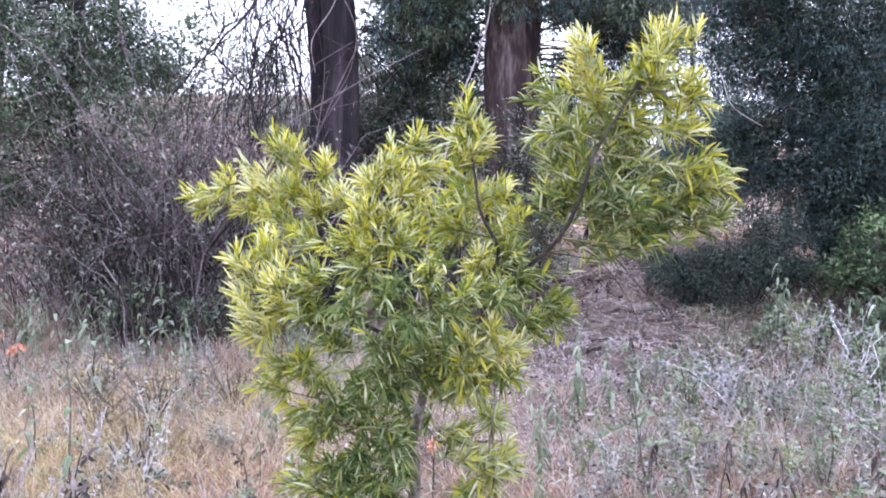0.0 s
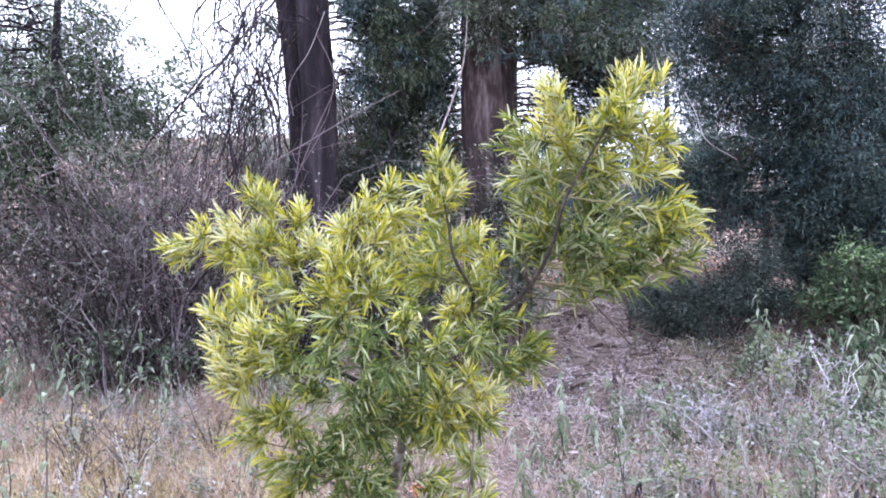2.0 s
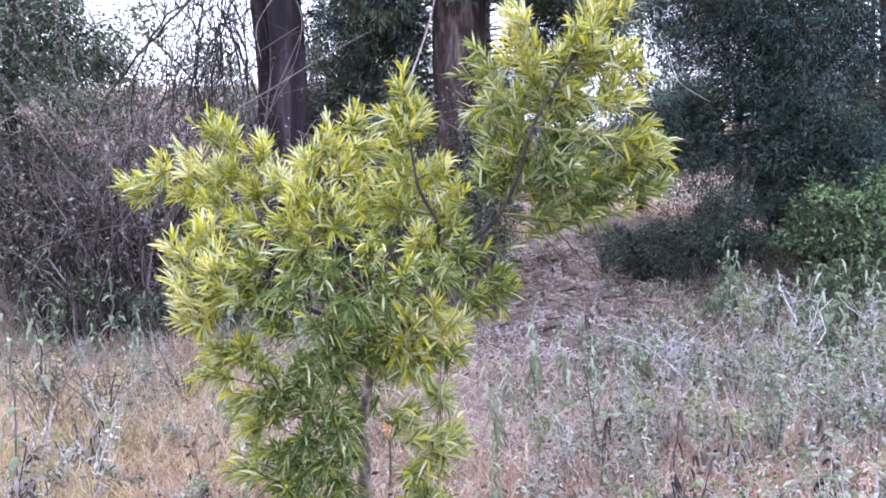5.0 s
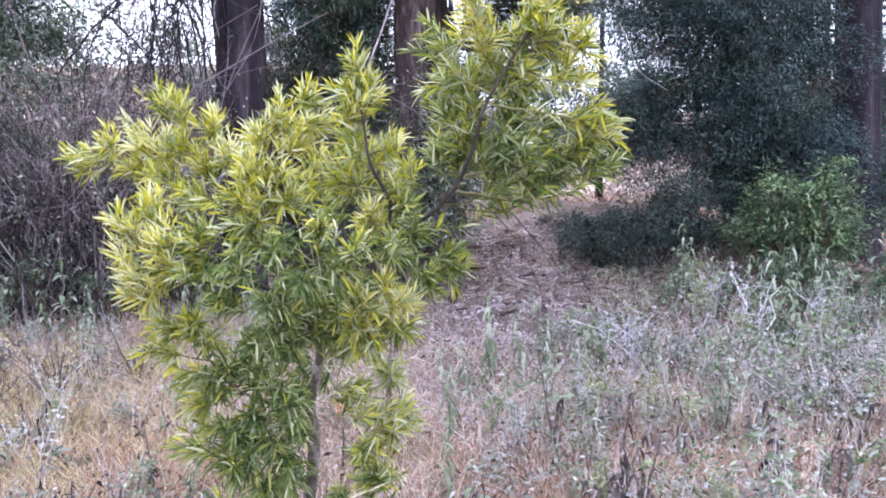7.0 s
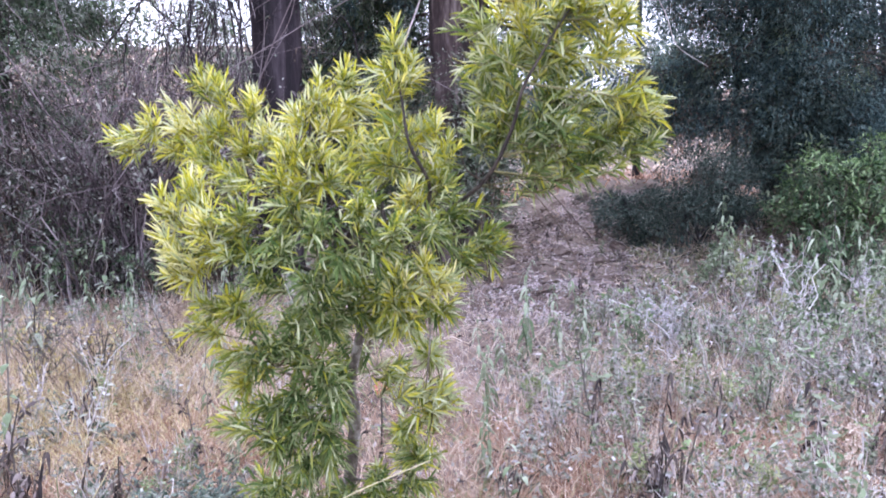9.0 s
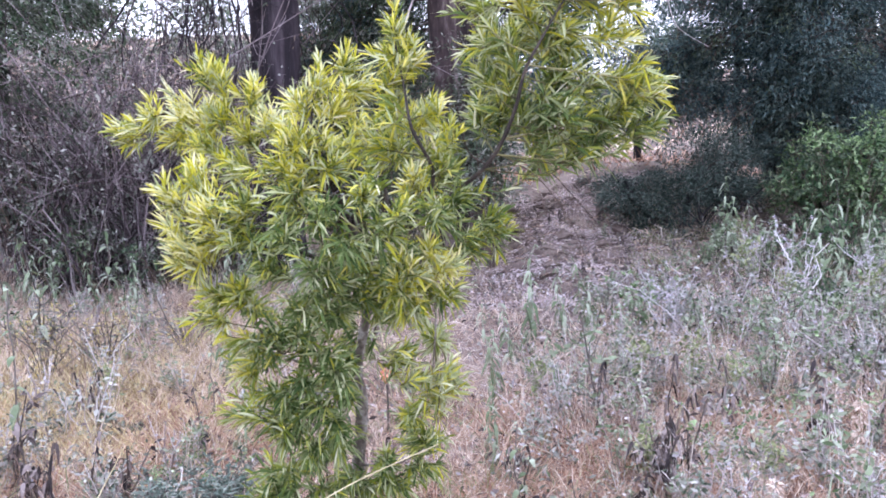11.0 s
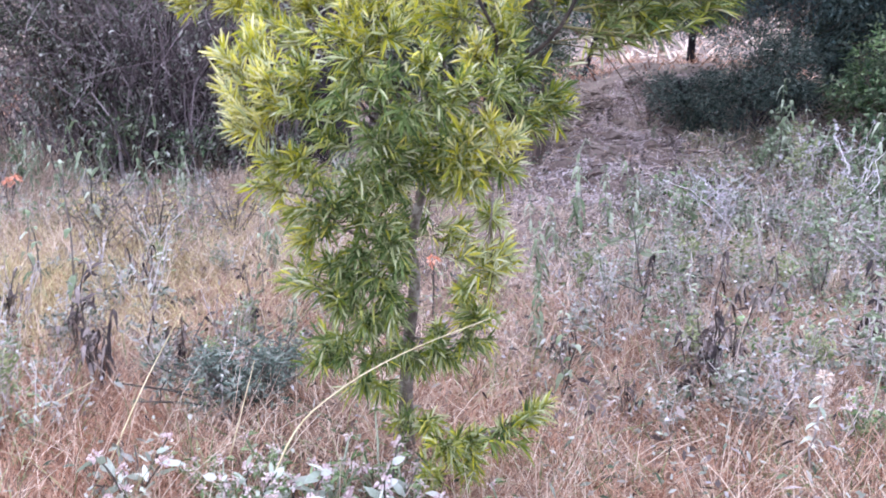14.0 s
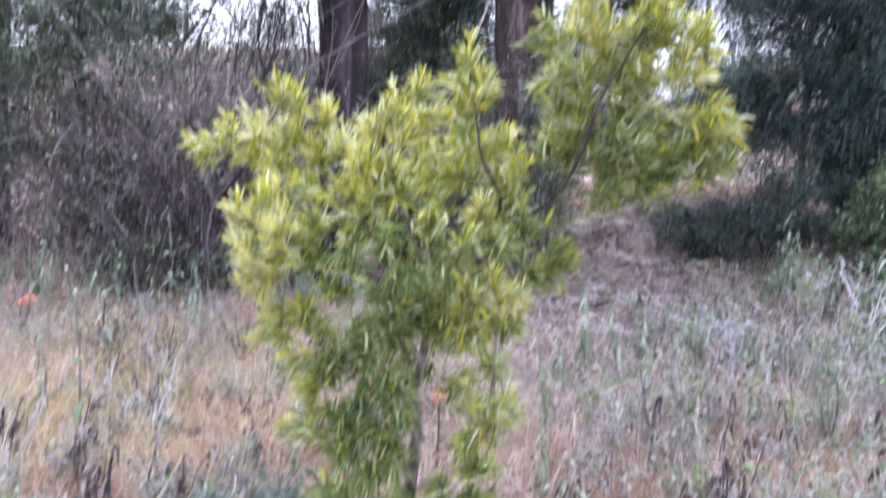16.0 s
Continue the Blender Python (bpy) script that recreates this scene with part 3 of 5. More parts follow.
spray("middle", (0.04, 2.20, 1.17), 0.85, 0.051)
spray("middle", (0.09, 2.18, 1.16), 0.98, 0.056)
spray("middle", (0.01, 2.22, 1.11), 0.45, 0.054)
spray("front_left", (-0.15, 2.28, 1.15), 0.30, 0.070)
spray("front_left", (-0.13, 2.26, 1.07), 0.30, 0.064)
spray("front_left", (-0.20, 2.30, 1.09), 0.25, 0.070)
spray("front_left", (-0.21, 2.25, 1.17), 0.30, 0.069)
spray("front_left", (-0.08, 2.25, 1.11), 0.35, 0.058)
spray("middle", (-0.05, 2.20, 1.06), 0.55, 0.067)
spray("middle", (0.08, 2.24, 1.05), 0.40, 0.068)
spray("middle", (-0.01, 2.22, 1.04), 0.50, 0.068)
spray("middle", (-0.08, 2.20, 1.16), 0.20, 0.075)
spray("back", (-0.23, 2.85, 1.60), 0.70, 0.116)
spray("back", (-0.15, 2.80, 1.53), 0.60, 0.114)
spray("back", (-0.08, 2.78, 1.45), 0.50, 0.113)
spray("back", (-0.29, 2.75, 1.46), 0.50, 0.112)
spray("back", (0.00, 2.70, 1.56), 0.60, 0.110)
spray("back", (-0.14, 2.70, 1.37), 0.40, 0.110)
spray("back", (0.07, 2.65, 1.35), 0.40, 0.108)
spray("back", (-0.40, 2.70, 1.28), 0.35, 0.110)
spray("back", (-0.04, 2.65, 1.17), 0.30, 0.108)
spray("back", (-0.23, 2.65, 1.11), 0.20, 0.108)
spray("back", (-0.32, 2.60, 0.94), 0.25, 0.106)
spray("back", (-0.42, 2.60, 0.98), 0.30, 0.106)
spray("back", (-0.26, 2.62, 0.83), 0.20, 0.080)
spray("back", (-0.34, 2.60, 0.73), 0.25, 0.079)
spray("low_left", (-0.32, 2.34, 0.95), 0.30, 0.079)
spray("low_front", (-0.22, 2.36, 0.88), 0.20, 0.064)
spray("bottom_left", (-0.33, 2.36, 0.60), 0.20, 0.088)
spray("bottom_left", (-0.40, 2.32, 0.56), 0.25, 0.087)
spray("bottom_left", (-0.47, 2.32, 0.58), 0.30, 0.071)
spray("bottom_left", (-0.43, 2.34, 0.47), 0.30, 0.079)
spray("bottom_left", (-0.31, 2.34, 0.49), 0.20, 0.087)
spray("bottom_left", (-0.35, 2.36, 0.41), 0.30, 0.072)
spray("bottom_left", (-0.26, 2.36, 0.62), 0.20, 0.080)
spray("bottom_left", (-0.27, 2.40, 0.35), 0.35, 0.073)
spray("bottom_left", (-0.51, 2.34, 0.50), 0.35, 0.056)
spray("bottom_right", (-0.12, 2.38, 0.58), 0.25, 0.081)
spray("bottom_right", (-0.03, 2.36, 0.65), 0.35, 0.072)
spray("bottom_right", (-0.00, 2.36, 0.55), 0.25, 0.072)
spray("bottom_right", (-0.08, 2.38, 0.49), 0.25, 0.081)
spray("bottom_right", (-0.15, 2.42, 0.46), 0.25, 0.074)
spray("bottom_right", (-0.24, 2.34, 0.52), 0.20, 0.071)
spray("sucker", (0.18, 2.18, 0.44), 0.40, 0.067)
spray("sucker", (0.09, 2.20, 0.38), 0.35, 0.075)
spray("sucker", (0.00, 2.22, 0.33), 0.40, 0.075)
spray("sucker", (-0.08, 2.22, 0.27), 0.50, 0.068)
spray("sucker", (-0.01, 2.20, 0.26), 0.45, 0.067)
spray("sucker", (-0.15, 2.30, 0.28), 0.50, 0.062)
spray("sucker", (-0.15, 2.16, 0.23), 0.50, 0.066)
spray("sucker", (-0.28, 2.42, 0.29), 0.30, 0.057)


def single_leaves():
    """The foremost leaves, each a piece of its own."""
    for br, p, d, s, ln, t in near_leaves[:300]:
        n = np.cross(s, d)
        m = Matrix((s, d, n)).transposed().to_4x4()
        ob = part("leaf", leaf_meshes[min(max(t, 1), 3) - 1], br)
        ob.matrix_local = Matrix.Translation(Vector(p - BASE)) @ m @ Matrix.Diagonal((ln, ln, ln, 1))


# ---- large trees behind ----
def bough_foliage(origin, boughs, per_tuft, leaf_len, leaf_w, mats, tuft=0.09, hang=0.5, density=1.0):
    """Flattened clumps of small leaves on side twigs along boughs (n, k, 3), with gaps between the clumps."""
    k = boughs.shape[1]
    tw, P, D, S, T = [], [], [], [], []
    for line in boughs:
        length = np.linalg.norm(np.diff(line, axis=0), axis=1).sum()
        m = max(3, int(length * 4.6 * density * 0.12 / tuft * (0.4 if line[0, 2] > 4.9 else 1.0)))
        f = rng.uniform(0.25, 1.0, m) ** 0.8 * (k - 1)
        i = np.minimum(f.astype(int), k - 2)
        fr = (f - i)[:, None]
        p = line[i] * (1 - fr) + line[i + 1] * fr
        d = unit(line[i + 1] - line[i])
        out = unit(any_side(d) * np.array([1, 1, 0.5]) + d * 0.7 + np.array([0, 0, -0.6 * hang]))
        ln = tuft * rng.uniform(0.6, 2.4, m)[:, None]
        c = p + out * ln
        b = 0.5 * (p + c) + rng.normal(0, 0.15 * tuft, p.shape)
        tw.append(np.stack((p, b, c), 1))
        each = int(per_tuft * 1.9)
        r = unit(rng.normal(size=(m, each, 3))) * rng.uniform(0.35, 1.0, (m, each, 1)) ** 0.6
        r[..., 2] = np.abs(r[..., 2]) * np.where(rng.random((m, each)) < 0.72, 1, -1)
        size = tuft * rng.uniform(0.7, 1.9, (m, 1, 1))
        flat = r * size * np.array([1, 1, 0.75])
        flat[..., 2] -= 0.45 * hang * (r[..., 0] ** 2 + r[..., 1] ** 2) * size[..., 0]
        P.append((c[:, None] + flat + rng.normal(0, 0.12 * tuft, r.shape)).reshape(-1, 3))
        way = unit(r * np.array([1, 1, 0.5]) + out[:, None] * 0.5 + rng.normal(0, 0.4, r.shape) + np.array([0, 0, -0.35 * hang]))
        face = unit(r * 0.5 + np.array([0, 0, 1.0]) + rng.normal(0, 0.5, r.shape))
        D.append(way.reshape(-1, 3))
        S.append(unit(np.cross(way, face)).reshape(-1, 3))
        T.append(np.repeat(rng.integers(0, len(mats), m), each))
    tw, P, D, S, T = (np.concatenate(a) for a in (tw, P, D, S, T))
    nn = len(P)
    v, q = blades(P - origin, D, S, rng.uniform(0.5, 1.2, nn) * leaf_len, rng.uniform(0.6, 1.2, nn) * leaf_w, rng.uniform(0, 0.4, nn), 2, (1.0, 0.35))
    return v, q, T, tw


def tree(name, label, at, stems, boughs, mats, bark, per_tuft=40, leaf_len=0.058, leaf_w=0.019, tuft=0.12, hang=0.4, density=1.0, category="tree"):
    """stems: (points, radius, end radius); boughs: lines in the world."""
    origin = np.array([at[0], at[1], float(ground_z(at[0], at[1])) - 0.05])
    top = thing(name, label, category, at=origin)
    for points, r0, r1 in stems:
        line = spline(points, 40)
        z = (line[:, 2] - line[0, 2])
        r = np.linspace(r0, r1, 40) + 0.35 * r0 * np.exp(-z / 0.35)
        sides = 22
        v, q = tubes(line[None], r[None], sides)
        v = v.reshape(40, sides, 3)
        ang = np.arange(sides) / sides * 2 * math.pi
        flute = 1 + 0.07 * np.sin(ang * 5 + points[0][0] * 9)[None] + 0.05 * np.sin(ang * 9 + np.linspace(0, 5, 40)[:, None]) + rng.normal(0, 0.02, (40, sides))
        v = line[:, None] + (v - line[:, None]) * flute[..., None]
        part("trunk", make_mesh("trunk", v.reshape(-1, 3) - origin, q, [bark]), top)
    boughs = np.array(boughs)
    k = boughs.shape[1]
    thick = min(0.012, 0.4 * stems[0][1])
    for line in boughs:
        v, q = tubes(line[None] - origin, np.linspace(thick, 0.2 * thick, k)[None], 5)
        part("bough", make_mesh("bough", v, q, [bark]), top)
    v, q, ix, tw = bough_foliage(origin, boughs, per_tuft, leaf_len, leaf_w, mats, tuft, hang, density)
    v2, q2 = tubes(tw - origin, np.tile([0.004, 0.003, 0.002], (len(tw), 1)), 3)
    tagged(part("twig_tangle", make_mesh("twig_tangle", v2, q2, [M["twig_brown"]]), top), kind="stuff")
    tagged(part("crown", make_mesh("crown", v, q, mats, ix), top), kind="stuff")
    return top


def boughs_from(x, y, z0, z1, count, reach, toward=None, spread=math.pi, droop=0.35, rise=0.25):
    """Boughs that leave an upright stem at x, y between two heights."""
    out = []
    for k in range(count):
        z = rng.uniform(z0, z1)
        a = rng.uniform(-math.pi, math.pi) if toward is None else toward + rng.uniform(-spread, spread)
        ln = rng.uniform(*reach)
        d = np.array([math.cos(a), math.sin(a), 0])
        s = np.linspace(0, 1, 8)
        wob = np.cumsum(rng.normal(0, 0.02 * ln, (8, 3)), 0)
        line = np.array([x, y, z]) + d * (s * ln)[:, None] + wob
        line[:, 2] += rise * ln * s - droop * ln * s ** 2
        out.append(line)
    return out


def twin_tree():
    st = [([(-1.62, 8.55, 0.1), (-1.56, 8.52, 1.2), (-1.50, 8.5, 2.8), (-1.56, 8.5, 4.2), (-1.6, 8.5, 8.5)], 0.19, 0.15),
          ([(-1.78, 8.72, 0.1), (-1.78, 8.7, 1.5), (-1.76, 8.7, 2.8), (-1.92, 8.7, 4.5), (-2.3, 8.8, 8.0)], 0.12, 0.09)]
    bs = boughs_from(-1.55, 8.6, 4.2, 8.0, 34, (1.0, 2.4), toward=0.5, spread=1.7)
    bs += boughs_from(-1.5, 8.6, 3.5, 4.6, 22, (0.7, 1.5), toward=0.1, spread=0.7, droop=0.7)
    bs += boughs_from(-1.3, 8.5, 3.2, 4.2, 16, (0.3, 0.8), toward=0.0, spread=1.0, droop=0.7)
    tree("conifer", "old twin-stemmed conifer with dark purplish brown bark", (-1.6, 8.55), st, bs, [M["needle_dark"], M["needle_mid"]], M["bark_dark"])


def broad_tree():
    st = [([(0.26, 8.62, 0.1), (0.24, 8.6, 1.2), (0.20, 8.6, 2.6), (0.2, 8.6, 4.2), (0.25, 8.6, 9)], 0.29, 0.25)]
    bs = boughs_from(0.2, 8.6, 4.6, 8.5, 44, (1.0, 2.6))
    bs += boughs_from(0.2, 8.6, 3.3, 4.8, 50, (0.8, 1.8), toward=-0.6, spread=1.3, droop=0.45)
    bs += boughs_from(0.2, 8.7, 2.3, 4.4, 56, (0.6, 1.5), toward=2.75, spread=0.7, droop=0.7)
    bs += boughs_from(0.3, 8.6, 3.3, 4.4, 44, (0.6, 1.7), toward=0.0, spread=0.8, droop=0.35)
    bs += boughs_from(0.3, 8.7, 2.6, 4.8, 64, (0.7, 1.85), toward=0.3, spread=0.6, droop=0.4)
    bs += boughs_from(0.9, 8.65, 3.0, 4.3, 48, (0.4, 1.1), toward=0.0, spread=0.8, droop=0.5)
    bs += boughs_from(0.25, 8.3, 3.5, 4.5, 24, (0.3, 0.8), toward=-math.pi / 2, spread=1.3, droop=0.6)
    tree("conifer", "old conifer with a broad reddish fibrous trunk and drooping dark foliage", (0.25, 8.6), st, bs, [M["needle_dark"], M["needle_mid"], M["needle_mid"], M["thicket_leaf"]], M["bark_red"], per_tuft=46, leaf_len=0.046, leaf_w=0.016, hang=0.4)


def right_trees():
    """A slender conifer with sweeping boughs before a thicker, darker one."""
    bs = boughs_from(4.0, 10.2, 1.7, 5.2, 116, (0.5, 1.5), toward=-math.pi * 0.55, spread=1.2, droop=0.35)
    bs += boughs_from(4.0, 10.3, 1.9, 2.6, 36, (1.1, 2.1), toward=math.pi, spread=0.4, droop=0.3, rise=0.1)
    bs += boughs_from(4.0, 10.3, 2.6, 5.4, 66, (0.5, 1.3), toward=math.pi, spread=0.9, droop=0.25)
    bs += boughs_from(4.0, 10.3, 2.9, 3.5, 5, (1.2, 1.5), toward=math.pi, spread=0.35, droop=0.2, rise=0.2)
    bs += boughs_from(4.0, 10.3, 3.5, 5.6, 26, (1.2, 2.0), toward=math.pi, spread=0.6, droop=0.25)
    bs += boughs_from(4.4, 10.2, 1.3, 2.3, 46, (0.4, 1.2), toward=-math.pi * 0.4, spread=1.3, droop=0.5)
    bs += boughs_from(4.0, 10.3, 5.0, 7.5, 26, (0.6, 1.5))
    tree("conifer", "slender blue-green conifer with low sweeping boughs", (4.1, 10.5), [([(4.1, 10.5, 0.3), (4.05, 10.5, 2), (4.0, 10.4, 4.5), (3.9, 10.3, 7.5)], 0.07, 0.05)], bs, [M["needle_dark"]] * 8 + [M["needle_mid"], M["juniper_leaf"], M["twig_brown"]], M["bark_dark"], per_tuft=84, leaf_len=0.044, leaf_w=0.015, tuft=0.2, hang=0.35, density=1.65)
    bs = boughs_from(5.1, 9.9, 1.3, 5.0, 90, (0.7, 1.7), toward=math.pi + 0.1, spread=0.8, droop=0.35)
    bs += boughs_from(5.3, 9.8, 5.0, 8.5, 30, (1.2, 2.6))
    bs += boughs_from(5.6, 10.0, 1.3, 5.0, 50, (0.8, 2.0), toward=0.3, spread=0.9)
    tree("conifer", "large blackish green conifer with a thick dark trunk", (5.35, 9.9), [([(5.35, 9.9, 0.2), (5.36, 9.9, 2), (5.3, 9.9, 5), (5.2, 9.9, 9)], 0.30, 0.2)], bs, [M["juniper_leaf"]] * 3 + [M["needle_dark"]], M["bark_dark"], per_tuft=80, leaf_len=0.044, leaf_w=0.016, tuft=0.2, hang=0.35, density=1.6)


def back_row():
    """Dim trees that close the wood behind the dark conifer."""
    for x, y, h, low, slant in [(4.7, 13.6, 5.2, 2.3, 0), (5.6, 13.4, 4.6, 1.9, 0), (6.6, 13.2, 4.4, 1.6, 0), (8.4, 13.0, 3.6, 1.0, 0), (5.3, 12.2, 3.3, 0.9, 0), (6.4, 12.0, 3.2, 0.9, 0), (0.7, 13.5, 5.0, 1.0, 0), (2.0, 13.9, 2.9, 1.7, -0.6), (3.2, 13.9, 5.0, 4.1, 0)]:
        bs = boughs_from(x, y, low, h, 40, (0.5, 1.1), droop=0.2)
        tree("conifer", "low dim conifer standing in the shade of the wood's edge", (x + slant, y), [([(x + slant, y, 0.4), (x + 0.6 * slant, y, 1.2), (x + 0.05, y, h)], 0.035 if slant else 0.08, 0.03)], bs, [M["needle_dark"]], M["bark_dark"], 24, 0.075, 0.03, 0.16)


def low_bush():
    bs = boughs_from(1.92, 8.6, 0.74, 0.96, 8, (0.08, 0.18), droop=0.2, rise=0.3)
    bs += boughs_from(2.3, 8.6, 0.5, 0.8, 9, (0.1, 0.3), droop=0.2, rise=0.3)
    bs += boughs_from(2.65, 8.6, 0.45, 1.0, 14, (0.15, 0.45), droop=0.2, rise=1.0)
    bs += boughs_from(3.05, 8.8, 0.5, 1.05, 15, (0.15, 0.45), droop=0.2, rise=1.0)
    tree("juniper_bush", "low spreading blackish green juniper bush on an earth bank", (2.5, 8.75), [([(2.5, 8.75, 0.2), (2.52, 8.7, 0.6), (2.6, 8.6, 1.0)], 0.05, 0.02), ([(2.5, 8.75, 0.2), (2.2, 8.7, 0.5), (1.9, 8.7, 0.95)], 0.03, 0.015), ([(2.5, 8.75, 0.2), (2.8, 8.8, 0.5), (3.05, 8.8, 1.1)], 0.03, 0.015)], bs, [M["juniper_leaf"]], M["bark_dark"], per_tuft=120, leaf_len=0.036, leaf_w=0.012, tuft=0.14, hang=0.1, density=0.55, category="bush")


def left_tree():
    st = [([(-5.6, 8.9, 0.1), (-5.5, 8.9, 2), (-5.2, 8.9, 5), (-5.0, 8.9, 8)], 0.16, 0.08)]
    st.append(([(-4.3, 8.6, 0.1), (-4.35, 8.5, 1.5), (-4.2, 8.4, 3.0), (-4.1, 8.4, 4.6)], 0.07, 0.03))
    bs = boughs_from(-5.3, 8.9, 3.0, 7.5, 60, (1.0, 2.2), droop=0.6)
    bs += boughs_from(-4.45, 8.4, 2.9, 4.6, 44, (0.5, 1.3), droop=0.6)
    bs += boughs_from(-4.25, 8.4, 1.7, 3.4, 40, (0.4, 1.2), toward=-1.6, spread=1.9, droop=0.5)
    bs += boughs_from(-3.6, 8.6, 2.6, 3.3, 12, (0.3, 0.7), toward=-1.0, spread=1.2, droop=0.1)
    bs += boughs_from(-4.75, 8.3, 1.5, 2.9, 36, (0.3, 0.9), toward=-1.6, spread=1.9, droop=0.5)
    tree("leafy_tree", "green leafy tree hung with creepers above a thicket", (-5.6, 8.9), st, bs, [M["needle_mid"], M["shrub_leaf"], M["thicket_leaf"]], M["bark_dark"], per_tuft=46, leaf_len=0.042, leaf_w=0.02, tuft=0.15, density=1.8)


def shrub(name, label, x, y, h, r, mats, count=46, leaf_len=0.054, leaf_w=0.025, per_tuft=18, density=0.8, tuft=0.09):
    z = float(ground_z(x, y))
    bs = []
    for k in range(count):
        a, rr = rng.uniform(-math.pi, math.pi), r * math.sqrt(rng.random())
        s = np.linspace(0, 1, 8)
        tipz = h * (1 - 0.5 * (rr / r) ** 2) * rng.uniform(0.75, 1.1)
        line = np.stack((x + math.cos(a) * rr * s ** 0.8, y + math.sin(a) * rr * s ** 0.8, z + tipz * s), 1) + np.cumsum(rng.normal(0, 0.02, (8, 3)), 0)
        bs.append(line)
    return tree(name, label, (x, y), [([(x, y, z - 0.05), (x + 0.02, y, z + 0.2 * h), (x, y, z + 0.4 * h)], 0.03, 0.015)], bs, mats, M["twig_brown"], per_tuft, leaf_len, leaf_w, tuft, 0.2, density, "bush")


twin_tree()
broad_tree()
right_trees()
back_row()
low_bush()
left_tree()
shrub("leafy_bush", "fresh green leafy bush beside the dark conifer", 4.05, 8.4, 1.2, 0.8, [M["shrub_leaf"], M["herb_green"], M["needle_mid"]], 60)
shrub("leafy_bush", "soft grey-green bush between two old trunks", -0.95, 9.4, 3.5, 0.9, [M["needle_mid"], M["thicket_leaf"], M["needle_dark"]], 90, 0.05, 0.02, 26, 0.9, 0.12)
shrub("leafy_bush", "soft olive bush in front of an old trunk", 0.45, 7.95, 2.2, 0.3, [M["needle_mid"], M["thicket_leaf"]], 18, 0.042, 0.018, 30, 1.5, 0.12)
shrub("leafy_bush", "soft olive bush between two old trunks", -0.42, 8.2, 2.35, 0.34, [M["needle_mid"], M["thicket_leaf"]], 20, 0.042, 0.018, 30, 1.5, 0.12)
shrub("leafy_bush", "sparse green bush grown through the thicket", -3.9, 8.0, 2.2, 0.55, [M["needle_mid"], M["thicket_leaf"], M["thicket_leaf"]], 40, 0.045, 0.02, 20, 0.7, 0.12)
shrub("leafy_bush", "thin grey-green bush grown through the thicket", -3.15, 8.3, 2.5, 0.5, [M["thicket_leaf"], M["needle_mid"]], 26, 0.045, 0.02, 16, 0.6, 0.12)
shrub("leafy_bush", "dark bush in the shade of the conifer", 4.6, 11.0, 1.1, 0.8, [M["needle_dark"]], 40)
shrub("leafy_bush", "dark bush at the conifer's foot", 5.6, 10.6, 1.8, 1.2, [M["needle_dark"]], 80)
shrub("leafy_bush", "tall dim bush between the old trunks", -1.0, 11.2, 4.3, 1.1, [M["needle_mid"], M["thicket_leaf"]], 60, 0.06, 0.024, 24, 0.8, 0.15)
shrub("leafy_bush", "shady bush behind an old trunk", -1.2, 10.2, 2.2, 0.8, [M["needle_dark"], M["shrub_leaf"]], 60)


